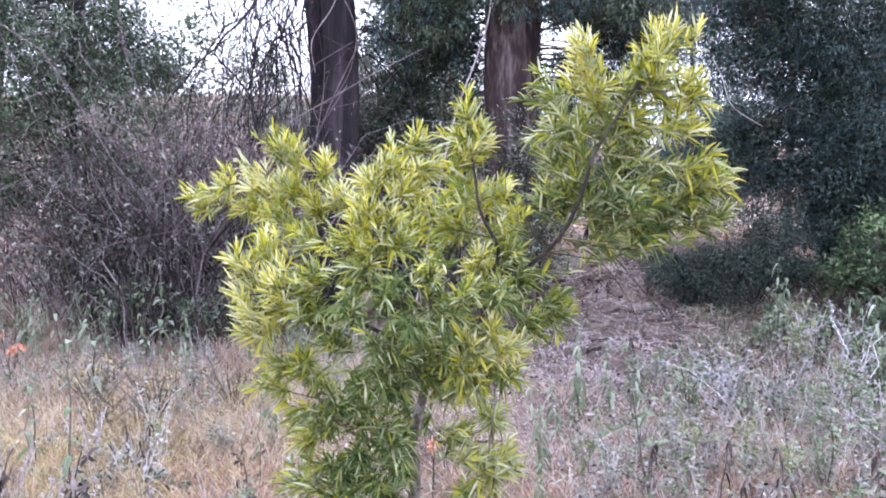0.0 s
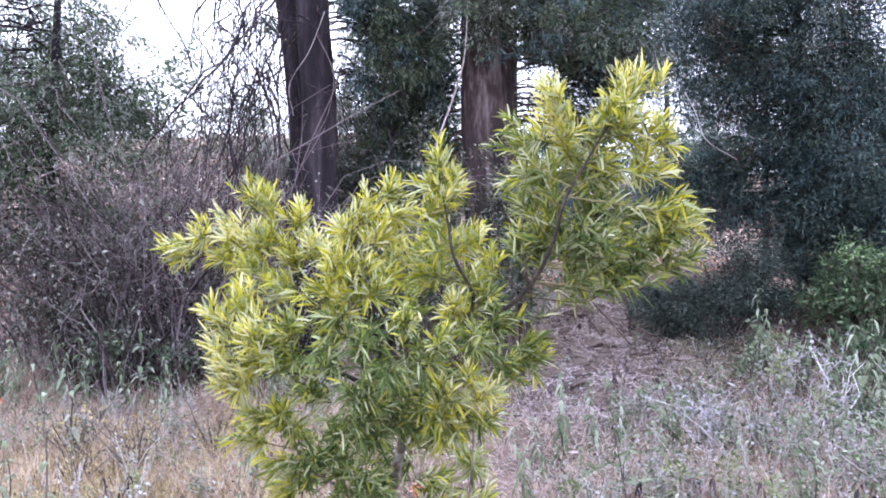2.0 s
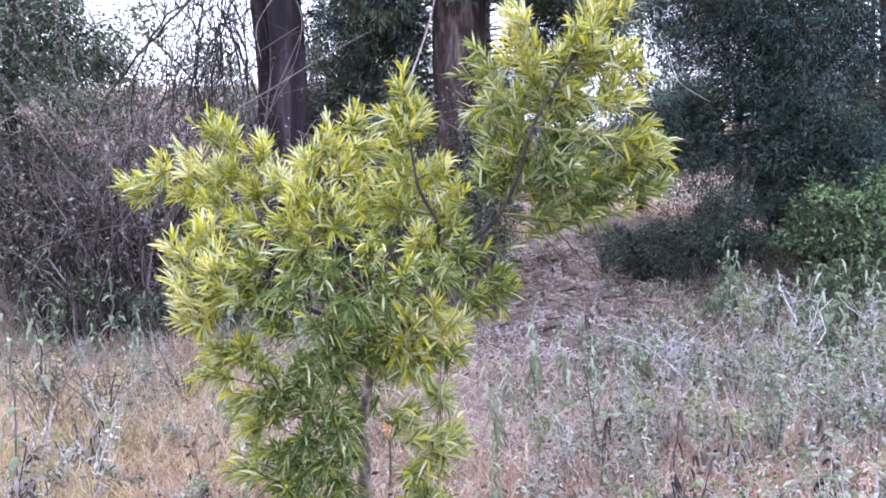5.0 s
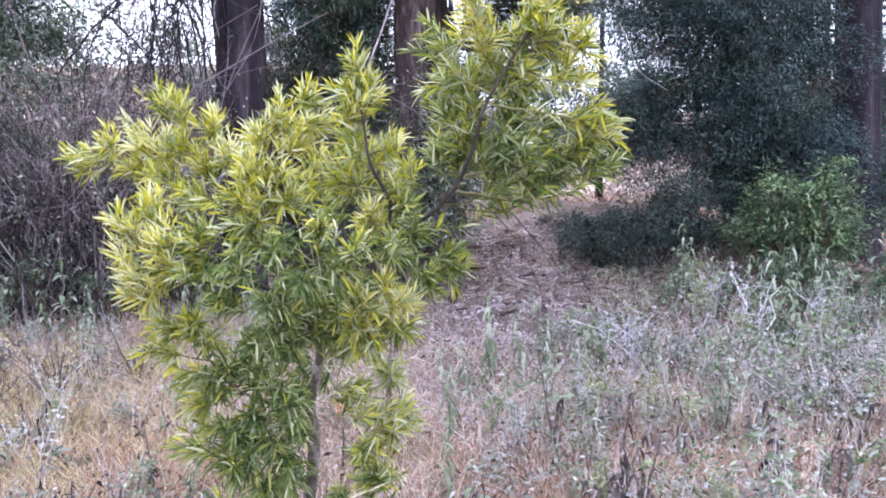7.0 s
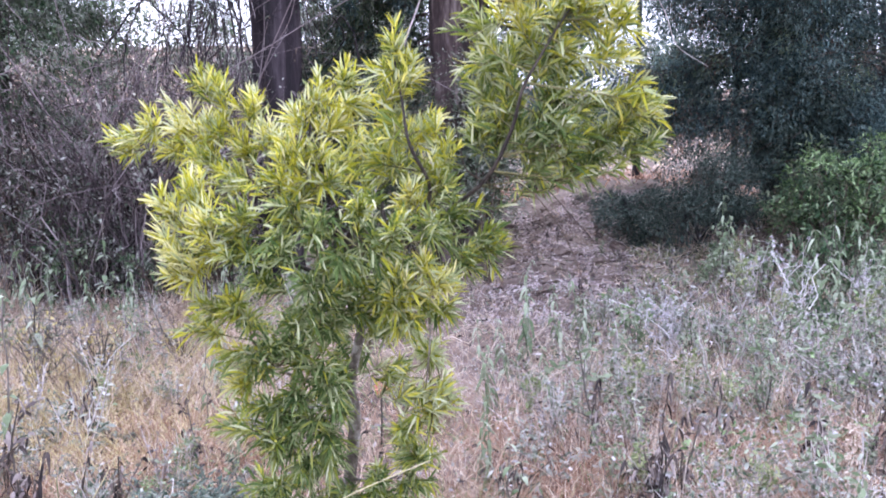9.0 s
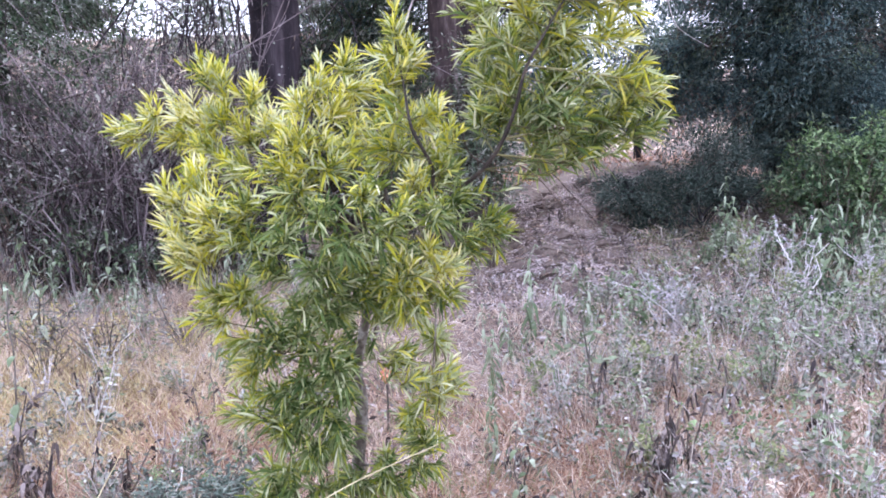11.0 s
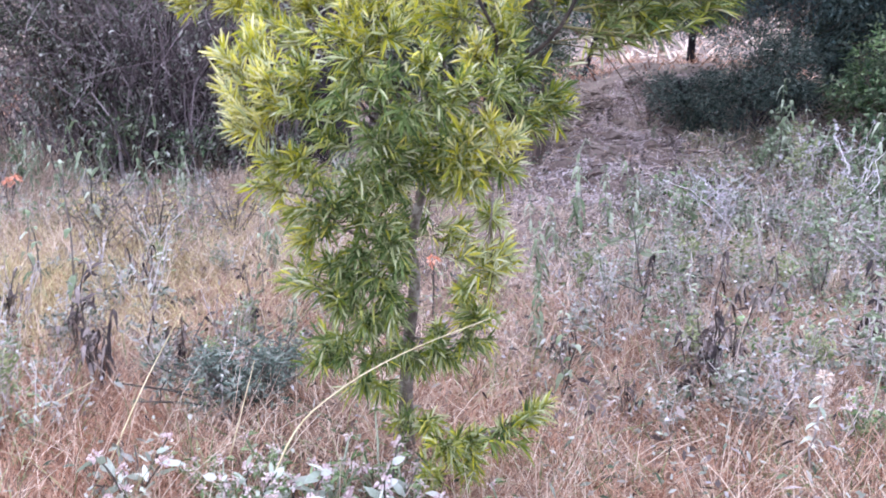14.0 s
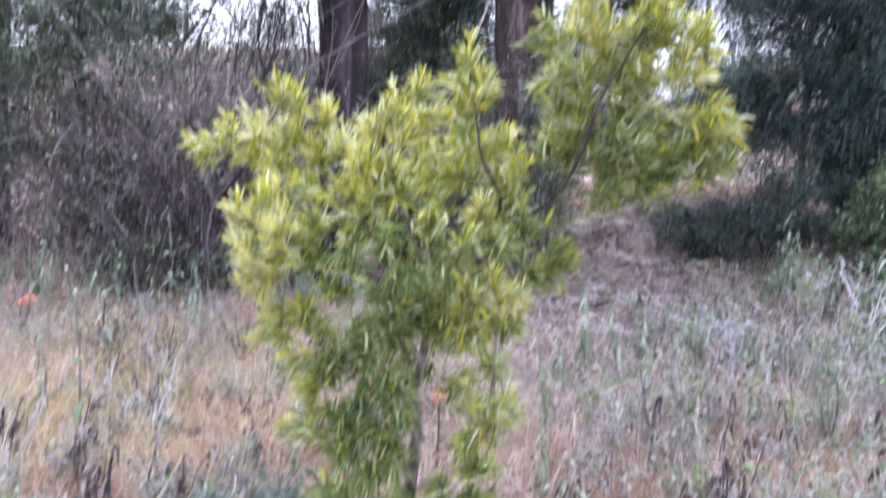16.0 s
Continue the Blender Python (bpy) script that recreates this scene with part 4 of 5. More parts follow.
# ---- thicket ----
def thicket(x, y, r, h, stems, label, leafy=1.0):
    """A tangle of thin bare arching stems with few leaves."""
    z, stems = float(ground_z(x, y)), int(1.1 * stems)
    o = np.array([x, y, z - 0.05])
    top = thing("thicket_shrub", label, "shrub", "thicket shrubs", at=o)
    k = 9
    a = rng.uniform(-math.pi, math.pi, stems)
    rr = r * np.sqrt(rng.random(stems))
    base = np.stack((x + rr * np.cos(a), y + 0.6 * rr * np.sin(a), np.full(stems, z - 0.03)), 1)
    ht = h * rng.uniform(0.45, 1.1, stems)
    lean = np.clip(rng.normal(0, 0.42, (stems, 2)), -0.8, 0.8) * min(1, 2.4 / h)
    arch = rng.random(stems) < 0.38
    lean[arch] = np.clip(lean[arch] * 2.4, -1.05, 1.05) * min(1, 2.2 / h)
    s = np.linspace(0, 1, k)
    line = np.repeat(base[:, None], k, 1)
    line[:, :, 2] += ht[:, None] * (s - 0.25 * s ** 3 * (rng.uniform(0, 1.6, stems) + 1.2 * arch)[:, None])
    line[:, :, :2] += lean[:, None] * (s ** 1.6)[None, :, None] * ht[:, None, None]
    line += np.cumsum(rng.normal(0, 0.075, line.shape), 1)
    v1, q1 = tubes(line, (0.0032 + 0.0085 * rng.random(stems) ** 2.2)[:, None] * np.linspace(1, 0.4, k)[None], 4)
    m = stems * 4
    src = rng.integers(0, stems, m)
    f = rng.uniform(0.1, 0.98, m) * (k - 1)
    i = np.minimum(f.astype(int), k - 2)
    p = line[src, i] * (1 - (f - i))[:, None] + line[src, i + 1] * (f - i)[:, None]
    d = unit(rng.normal(size=(m, 3)) + np.array([0, 0, 0.5]))
    ln = rng.uniform(0.12, 0.55, m)[:, None]
    tw = np.stack((p, p + d * ln * 0.4 + rng.normal(0, 0.03, (m, 3)), p + d * ln * 0.75 + rng.normal(0, 0.04, (m, 3)), p + d * ln + np.array([0, 0, -0.12]) * ln), 1)
    v2, q2 = tubes(tw, np.tile([0.0035, 0.003, 0.0024, 0.0014], (m, 1)), 3)
    v, q, ix = merge((v1, q1, 0), (v2, q2, 0))
    tagged(part("stem_tangle", make_mesh("stem_tangle", v - o, q, [M["thicket_twig"]]), top), kind="stuff")
    n = int(m * 5.0 * leafy)
    src = rng.integers(0, m, n)
    p = tw[src, rng.integers(1, 4, n)] + rng.normal(0, 0.03, (n, 3))
    p = p[rng.random(n) < np.interp(p[:, 2] - z, [0.3, 1.3, 2.2], [1.0, 0.7, 0.12])]
    n = len(p)
    d = unit(rng.normal(size=(n, 3)) + np.array([0, 0, -0.3]))
    v, q = blades(p - o, d, any_side(d), rng.uniform(0.02, 0.055, n), rng.uniform(0.012, 0.028, n), rng.uniform(0, 0.4, n), 3, (0.3, 1, 0.1))
    tagged(part("foliage", make_mesh("foliage", v, q, [M["thicket_leaf"]]), top), kind="stuff")


for tx, ty, tr_, th, ts in [(-2.3, 8.3, 0.7, 2.9, 190), (-3.0, 8.1, 0.8, 3.3, 230), (-3.7, 8.2, 0.7, 3.0, 170), (-4.6, 8.3, 0.6, 2.4, 62), (-5.6, 8.6, 0.8, 2.4, 50), (-2.7, 9.4, 0.9, 2.6, 60), (-4.0, 9.4, 0.9, 3.0, 40), (-0.8, 9.6, 0.5, 1.6, 60), (-2.8, 10.0, 1.0, 3.8, 80), (-3.9, 10.4, 1.0, 4.2, 80), (-6.6, 8.6, 0.9, 2.8, 60)]:
    thicket(tx, ty, tr_, th, ts, "dense brown twiggy shrub, nearly leafless, at the field's edge")


for bx, by, bh, br_ in [(-3.3, 7.8, 0.8, 0.45), (-2.6, 7.7, 0.6, 0.4), (-3.7, 7.9, 1.3, 0.3), (-2.1, 7.8, 1.0, 0.35)]:
    shrub("leafy_bush", "dark green leafy undergrowth at the foot of the thicket", bx, by, bh, br_, [M["shrub_leaf"], M["weed_leaf"], M["thicket_leaf"]], int(36 * br_), 0.05, 0.022, 12, 0.6)


def creepers():
    top = thing("hanging_creeper", "bare dark creeper stems hanging beside an old trunk", "creeper", at=(-2.1, 8.45, 3.9))
    o = np.array(top.location)
    n, k = 165, 14
    x = rng.normal(-2.15, 0.34, n)
    p = np.stack((x, rng.normal(8.45, 0.2, n), rng.uniform(3.0, 5.2, n)), 1)
    s = np.linspace(0, 1, k)
    ln = rng.uniform(0.8, 2.8, n)
    line = np.repeat(p[:, None], k, 1)
    line[:, :, 2] -= ln[:, None] * (s - 0.35 * rng.random(n)[:, None] * np.sin(s * math.pi) ** 2)
    line[:, :, 0] += rng.normal(-0.1, 0.45, n)[:, None] * s + rng.normal(0, 0.22, n)[:, None] * np.sin(s * math.pi * rng.uniform(0.8, 2.2, n)[:, None])
    line[:, :, 1] += rng.normal(0, 0.2, n)[:, None] * s
    line += np.cumsum(rng.normal(0, 0.022, line.shape), 1)
    v, q = tubes(line - o, (0.003 + 0.010 * rng.random(n) ** 2)[:, None] * np.linspace(1, 0.5, k)[None], 4)
    tagged(part("stem_tangle", make_mesh("stem_tangle", v, q, [M["bark_dark"]]), top), kind="stuff")
    m = 2200
    src, i = rng.integers(0, n, m), rng.integers(1, k, m)
    p = line[src, i] + rng.normal(0, 0.05, (m, 3))
    d = unit(rng.normal(size=(m, 3)) + np.array([0, 0, -1]))
    v, q = blades(p - o, d, any_side(d), rng.uniform(0.02, 0.06, m), rng.uniform(0.008, 0.018, m), rng.uniform(0, 0.4, m), 3, (0.3, 1, 0.1))
    tagged(part("foliage", make_mesh("foliage", v, q, [M["twig_brown"]]), top), kind="stuff")


creepers()


def bare_pole():
    top = thing("leaning_stick", "thin pale bare stick leaning against the conifer", "stick", at=(-0.35, 7.7, float(ground_z(-0.35, 7.7))))
    line = spline([(-0.75, 7.7, float(ground_z(-0.75, 7.7)) - 0.03), (-0.45, 7.65, 1.7), (-0.29, 7.6, 2.35), (-0.14, 7.6, 2.75), (-0.02, 7.6, 3.15), (0.02, 7.7, 3.7)], 24)
    v, q = tubes(line[None] - np.array(top.location), np.linspace(0.011, 0.006, 24)[None], 7)
    part("stick", make_mesh("stick", v, q, [M["dead_stem"]]), top)


bare_pole()


def vine(*points):
    line = spline(points, 18)
    top = thing("hanging_vine", "thin pale bare vine hanging before dark foliage", "vine", "hanging vines", at=line[0])
    v, q = tubes(line[None] - line[0], np.linspace(0.0045, 0.003, 18)[None], 5)
    part("stem", make_mesh("stem", v, q, [M["dead_stem"]]), top)


vine((-1.38, 8.20, 3.76), (-1.53, 8.15, 3.37), (-1.73, 8.15, 3.05), (-1.71, 8.20, 2.75))
vine((-1.47, 8.20, 3.55), (-1.30, 8.15, 3.15), (-1.36, 8.15, 2.76), (-1.52, 8.20, 2.50))
vine((2.25, 8.80, 2.98), (2.35, 8.80, 2.78), (2.46, 8.80, 2.49), (2.80, 8.90, 2.29))


def far_trees():
    for fx, fy, fh in [(-9.5, 42, 4.5), (-5.0, 52, 4.0), (-15.4, 42, 8.5), (-11.5, 44, 6.0), (1.5, 60, 5), (11.4, 46, 6.0), (13.5, 50, 5.0), (15, 55, 6), (-28, 60, 7), (-20, 74, 4.5), (-36, 84, 5.5), (-43, 88, 5), (-13, 82, 4), (26, 50, 7)]:
        shrub("far_tree", "distant bluish grey tree on the hillside", fx, fy, fh, fh * 0.42, [M["thicket_leaf"], M["needle_mid"]], 26, 0.25, 0.16, 11, 0.8, 0.4)


far_trees()


# ---- ground cover ----
def scatter(n, x0, x1, y0, y1, near=1.0):
    y = y0 + (y1 - y0) * rng.random(n) ** (1 + near)
    half = 0.5 * (x1 - x0)
    fan = np.clip(0.35 + 0.75 * y / y1, 0, 1.1) if near > 0 else 1.0
    x = 0.5 * (x0 + x1) + rng.uniform(-1, 1, n) * half * fan
    return x, y


def patchy(x, y, f=1.0, o=0.0):
    return 0.5 + 0.25 * (np.sin(f * 1.3 * x + o) * np.cos(f * 1.1 * y + 2 * o) + np.sin(f * 2.9 * x + 1.7 * y * f + o))


def grass(name, label, tufts, each, area, mat, length, width, lean, keep=None, near=0.5, spread=0.05):
    """Tufts of blades that fan out from their roots."""
    x, y = scatter(tufts, *area, near)
    if keep is not None:
        ok = rng.random(tufts) < keep(x, y)
        x, y = x[ok], y[ok]
    size = np.repeat(rng.uniform(0.55, 1.1, len(x)), each)
    tilt = np.repeat(rng.normal(0, 0.5, (len(x), 2)), each, 0)
    x, y = np.repeat(x, each), np.repeat(y, each)
    n = len(x)
    off = rng.normal(0, 1, (n, 2))
    x, y = x + off[:, 0] * spread, y + off[:, 1] * spread
    p = np.stack((x, y, ground_z(x, y) - 0.01), 1)
    d = unit(np.stack((off[:, 0] * lean + tilt[:, 0], off[:, 1] * lean + tilt[:, 1], np.ones(n)), 1))
    v, q = blades(p, d, any_side(d), rng.uniform(*length, n) * size, rng.uniform(*width, n), rng.uniform(0.0, 0.9, n), 3, (1, 0.8, 0.15))
    tagged(new(name, make_mesh(name, v, q, [mat])), label, "grass", kind="stuff")


FIELD = (-7.5, 8.0, 1.6, 11.5)
bank = lambda x, y: np.exp(-((x - 1.05 - 0.21 * (y - 7.1)) / (0.75 + 0.18 * np.clip(y - 7.1, 0, 4))) ** 4) / (1 + np.exp(np.clip((6.5 - y) / 0.18, -50, 50))) * (y < 11.6)
rust = lambda x, y: np.exp(-((x + 1.5) / 0.75) ** 4 - ((y - 2.3) / 0.6) ** 4)
fore = lambda x, y: np.exp(-((x - 0.9) / 0.7) ** 2 - ((y - 5.7) / 0.8) ** 2)
grass("dry_grass", "matted dry pinkish tan grass over the field", 9000, 18, FIELD, M["dry_grass"], (0.12, 0.40), (0.0014, 0.0034), 0.46, lambda x, y: 0.97 - 0.93 * bank(x, y) - 0.4 * fore(x, y) - 0.7 * rust(x, y))
grass("tall_dry_grass", "thin upright dry grass stalks", 2600, 6, FIELD, M["dry_grass"], (0.3, 0.6), (0.0015, 0.0035), 0.22, lambda x, y: 0.8 * (1 - bank(x, y)) * (1 - 0.8 * fore(x, y)) * patchy(x, y, 0.8, 1.0))
grass("meadow_grass", "bleached pinkish grass before the thicket", 2400, 14, (-5.6, -0.6, 4.6, 7.5), M["dry_grass"], (0.18, 0.42), (0.002, 0.0045), 0.4, lambda x, y: np.clip(1.4 * patchy(x, y, 1.2, 0.6), 0, 1), 0.0)
grass("tall_meadow_grass", "tall bleached grass at the open edge of the thicket", 900, 14, (-6.5, -3.9, 6.8, 9.2), M["dry_grass"], (0.35, 0.8), (0.003, 0.006), 0.35, None, 0.0)
grass("green_grass", "sparse grey-green grass blades", 4600, 10, FIELD, M["green_grass"], (0.12, 0.32), (0.003, 0.006), 0.4, lambda x, y: (1 - 0.93 * bank(x, y)) * np.clip(patchy(x, y, 0.9, 2.0) * 1.2 + 0.3 * (x > 1) - 0.3, 0, 1))
grass("red_grass", "reddish brown dry grass lying in tufts", 6800, 16, (-3.5, 2.9, 1.7, 4.4), M["red_grass"], (0.10, 0.28), (0.0013, 0.0032), 0.7, lambda x, y: np.clip(1.3 * patchy(x, y, 1.7, 1.2) - 0.1 + 0.5 * np.exp(-((x - 0.4) / 0.5) ** 2 - ((y - 3.0) / 0.8) ** 2), 0, 1))
grass("bank_grass", "green grass along the foot of the bank", 1500, 10, (0.6, 4.0, 6.2, 10.0), M["green_grass"], (0.08, 0.2), (0.003, 0.007), 0.5, lambda x, y: 0.9 * np.exp(-((x - 1.9 - 0.28 * (y - 7.5)) / 0.3) ** 2) + 0.05, 0.0)
grass("bank_stubble", "dark withered tufts on the bare bank", 110, 12, (0.3, 2.6, 6.8, 10.2), M["dead_leaf"], (0.05, 0.14), (0.004, 0.008), 0.7, None, 0.0)
grass("bank_tufts", "small dry tufts on the bare bank", 260, 14, (0.2, 2.8, 6.6, 10.6), M["dry_grass"], (0.06, 0.16), (0.003, 0.006), 0.7, None, 0.0)
grass("pink_grass", "thin pale pinkish grass among the herbs", 1500, 8, (0.5, 4.2, 3.2, 6.2), M["dry_grass"], (0.2, 0.48), (0.002, 0.004), 0.4, lambda x, y: (1 - fore(x, y)) * np.clip(1.6 * patchy(x, y, 1.5, 2.6) - 0.2, 0, 1), 0.0)
grass("yellow_grass", "patch of faded yellow feathery grass", 3200, 14, (-3.8, -0.3, 3.4, 6.6), M["yellow_grass"], (0.12, 0.36), (0.002, 0.005), 0.4, lambda x, y: np.clip(0.8 * np.exp(-((x + 2.2) / 0.95) ** 2 - ((y - 4.6) / 0.95) ** 2) + 0.06, 0, 1))
grass("field_grass", "dry grass of the open field, thinning out", 6500, 10, (-9, 9, -5.0, 1.9), M["dry_grass"], (0.12, 0.36), (0.002, 0.0055), 0.5, lambda x, y: np.exp(-np.clip(1.5 - y, 0, 9) * 0.35) * (1 - 0.85 * rust(x, y)), 0.0, 0.07)
grass("russet_grass", "dark russet matted grass beside the sapling", 2600, 15, (-2.6, -0.5, 1.6, 3.0), M["red_grass"], (0.08, 0.26), (0.0013, 0.0034), 0.8, lambda x, y: np.clip(1.5 * patchy(x, y, 1.9, 0.3), 0, 1), 0.0)
grass("trodden_grass", "short trodden dry grass around the open field", 12000, 9, (-10, 10, -8, 5.0), M["dry_grass"], (0.08, 0.26), (0.003, 0.007), 0.8, lambda x, y: np.exp(-np.clip(np.hypot(x / 9.5, (y - 1.5) / 9.0) - 0.55, 0, 1) * 5) * (1 - 0.85 * rust(x, y)) * np.where((np.abs(x) < 3) & (y > 1.5), 0.35, 1.0), 0.0)
grass("far_dry_grass", "reddish dry grass of the far field", 4000, 7, (-14, 16, 11, 30), M["red_grass"], (0.2, 0.5), (0.01, 0.02), 0.4, None, 0.0, 0.1)

grass("tangled_stems", "tangle of thin pale mauve dry stems among the herbs", 3600, 9, (0.0, 4.6, 2.5, 6.4), M["tangle_stem"], (0.12, 0.36), (0.0014, 0.003), 1.3, lambda x, y: (1 - bank(x, y)) * (1 - 0.6 * fore(x, y)) * np.clip(1.5 * patchy(x, y, 1.9, 3.3) - 0.05, 0, 1), 0.0, 0.06)
grass("hill_grass", "bleached tan grass of the distant slope", 6000, 6, (-75, 45, 29, 96), M["dry_grass"], (0.5, 1.0), (0.06, 0.14), 0.6, None, 0.0, 0.5)


def litter():
    """Dead twigs and leaves strewn over the earth bank."""
    n = 3000
    x, y = rng.normal(1.75, 0.85, n), rng.normal(8.3, 1.3, n)
    p = np.stack((x, y, ground_z(x, y) + rng.uniform(0, 0.05, n)), 1)
    d = unit(np.stack((rng.normal(size=n), rng.normal(size=n), rng.normal(0, 0.35, n)), 1))
    v, q = blades(p, d, any_side(d), rng.uniform(0.03, 0.17, n), rng.uniform(0.004, 0.014, n), rng.uniform(-0.1, 0.2, n), 3, (0.8, 1, 0.3))
    tagged(new("litter", make_mesh("litter", v, q, [M["thicket_twig"], M["dead_stem"], M["dry_grass"]], np.repeat(rng.integers(0, 3, n), 2))), "dead twigs and dry leaves strewn on the bank", "litter", kind="stuff")


litter()


def earth_crumbs():
    """Crumbled pale earth and leaf scraps on the bare face of the bank."""
    n = 42000
    y = rng.uniform(6.4, 10.6, n)
    x = 1.05 + 0.21 * (y - 7.1) + rng.normal(0, 0.5, n) * (0.75 + 0.18 * np.clip(y - 7.1, 0, 4))
    p = np.stack((x, y, ground_z(x, y) + rng.uniform(-0.005, 0.03, n)), 1)
    d = unit(np.stack((rng.normal(size=n), rng.normal(size=n), rng.normal(0.15, 0.25, n)), 1))
    side = unit(np.cross(d, np.array([0, 0, 1.0])) + rng.normal(0, 0.3, (n, 3)))
    v, q = blades(p, d, side, rng.uniform(0.008, 0.03, n), rng.uniform(0.007, 0.02, n), rng.uniform(-0.1, 0.4, n), 3, (0.5, 1, 0.4))
    tagged(new("earth_crumbs", make_mesh("earth_crumbs", v, q, [M["earth_crumb"]])), "crumbled mauve earth and leaf scraps on the bank", "litter", kind="stuff")


earth_crumbs()


def low_growth(name, label, n, mat, size, height, keep):
    """Small leaves of creeping weeds and fallen leaves caught in the grass."""
    x, y = scatter(n, *FIELD, 0.5)
    ok = rng.random(n) < keep(x, y)
    x, y = x[ok], y[ok]
    n = len(x)
    p = np.stack((x, y, ground_z(x, y) + height * rng.random(n) ** 1.5), 1)
    d = unit(rng.normal(size=(n, 3)) * np.array([1, 1, 0.6]) + np.array([0, 0, 0.3]))
    v, q = blades(p, d, any_side(d), rng.uniform(0.5, 1.2, n) * size, rng.uniform(0.25, 0.5, n) * size, rng.uniform(0, 0.5, n), 3, (0.3, 1, 0.1))
    tagged(new(name, make_mesh(name, v, q, [mat])), label, "weeds", kind="stuff")


low_growth("grey_weeds", "small grey-green leaves of creeping weeds in the grass", 26000, M["herb_leaf"], 0.032, 0.22, lambda x, y: np.clip(0.15 + 0.75 * (x > 0.2) * patchy(x, y, 1.3, 0.7) + 0.4 * patchy(x, y, 1.9, 3.0) - 0.1, 0, 1))
low_growth("green_creepers", "small green leaves of creeping weeds", 12000, M["weed_leaf"], 0.03, 0.2, lambda x, y: np.clip(1.6 * patchy(x, y, 1.6, 4.0) - 0.6, 0, 1))
low_growth("fallen_leaves", "brown withered leaves and dark litter in the grass", 16000, M["dead_leaf"], 0.045, 0.16, lambda x, y: np.clip(1.3 * patchy(x, y, 1.4, 5.0) - 0.2, 0, 1) * np.clip((y - 2.2) / 0.9, 0.1, 1))

low_growth("pale_weeds", "pale lilac white woolly leaves of low weeds", 30000, M["pale_leaf"], 0.03, 0.3, lambda x, y: np.clip((0.12 + 0.88 * (x > 0.3)) * (1.8 * patchy(x, y, 2.1, 1.5) - 0.45) * (1 - bank(x, y)) * np.clip((y - 2.3) / 0.9, 0.05, 1), 0, 1))

low_growth("withered_herbs", "dark withered stems and leaves among the herbs", 5500, M["dead_leaf"], 0.05, 0.3, lambda x, y: np.clip((x > 0.2) * (1.7 * patchy(x, y, 2.3, 0.4) - 0.5) * (1 - bank(x, y)), 0, 1))

low_growth("lilac_weeds", "drift of pale lilac woolly leaves on low weeds", 26000, M["lilac_leaf"], 0.026, 0.38, lambda x, y: np.exp(-((x - 1.5) / 0.75) ** 2 - ((y - 4.4) / 1.1) ** 2) * np.clip(2.2 * patchy(x, y, 2.6, 0.9) - 0.5, 0, 1))


def leaf_batch(p, d, ln, w, droop=0.3, rows=4):
    return blades(p, d, any_side(d), ln, w, droop, rows, (0.25, 1.0, 0.8, 0.08))


def herb(name, label, group, h, stems, leaves, leaf_len, leaf_w, leaf_mat, stem_mat, spread=0.35, branchy=0, droop=0.4, heads=None, radius=0.006, bend=0.007):
    """A herb with several stems, set leaves, and heads of petals where given; stands at the origin."""
    top = thing(name, label, "plant", group)
    k = 7
    s = np.linspace(0, 1, k)
    out = np.stack((rng.normal(0, spread, stems), rng.normal(0, spread, stems)), 1)
    hh = h * rng.uniform(0.6, 1.0, stems)
    hh[0] = h
    line = np.zeros((stems, k, 3))
    line[:, :, 2] = hh[:, None] * s - 0.03
    line[:, :, :2] = out[:, None] * (s ** 1.3)[None, :, None] * hh[:, None, None]
    line[:, 1:] += np.cumsum(rng.normal(0, bend * h / 0.5, (stems, k - 1, 3)), 1)
    lines, radii = [line], [np.full(stems, radius)]
    if branchy:
        m = stems * branchy
        src, i = rng.integers(0, stems, m), rng.integers(2, k - 1, m)
        p = line[src, i]
        d = unit(rng.normal(0, 0.7, (m, 3)) + np.array([0, 0, 0.9]))
        ln = rng.uniform(0.15, 0.4, m) * h
        sub = p[:, None] + d[:, None] * (s[None] * ln[:, None])[..., None]
        sub[:, 1:] += np.cumsum(rng.normal(0, max(0.008, 0.7 * bend), (m, k - 1, 3)), 1)
        lines.append(sub)
        radii.append(np.full(m, radius * 0.6))
    lines, radii = np.concatenate(lines), np.concatenate(radii)
    for ln_, r_ in zip(lines[:stems], radii[:stems]):
        v, q = tubes(ln_[None], (r_ * np.linspace(1, 0.5, k))[None], 5)
        part("stem", make_mesh("stem", v, q, [stem_mat]), top)
    if branchy:
        v, q = tubes(lines[stems:], radii[stems:, None] * np.linspace(1, 0.5, k)[None], 3)
        tagged(part("twig_tangle", make_mesh("twig_tangle", v, q, [stem_mat]), top), kind="stuff")
    if leaves:
        src = rng.integers(0, len(lines), leaves)
        i = np.clip((rng.random(leaves) ** 0.7 * k).astype(int), 1, k - 1)
        p = lines[src, i] + rng.normal(0, 0.008, (leaves, 3))
        d = unit(rng.normal(size=(leaves, 3)) * np.array([1, 1, 0.5]) + np.array([0, 0, 0.25 - droop]))
        v, q = leaf_batch(p, d, rng.uniform(0.55, 1.2, leaves) * leaf_len, rng.uniform(0.7, 1.2, leaves) * leaf_w, rng.uniform(0.2, 1.0, leaves) * droop)
        tagged(part("foliage", make_mesh("foliage", v, q, [leaf_mat]), top), kind="stuff")
    if heads:
        mat, size, petals = heads
        for tip in line[:, -1]:
            d = unit(rng.normal(size=(petals, 3)) + np.array([0, 0, 0.7]))
            p = tip + d * size * rng.uniform(0.1, 0.8, (petals, 1))
            v, q = leaf_batch(p, d, rng.uniform(0.4, 0.8, petals) * size, rng.uniform(0.3, 0.5, petals) * size, 0.2, 4)
            part("flower_head", make_mesh("flower_head", v, q, [mat]), top)
    return top


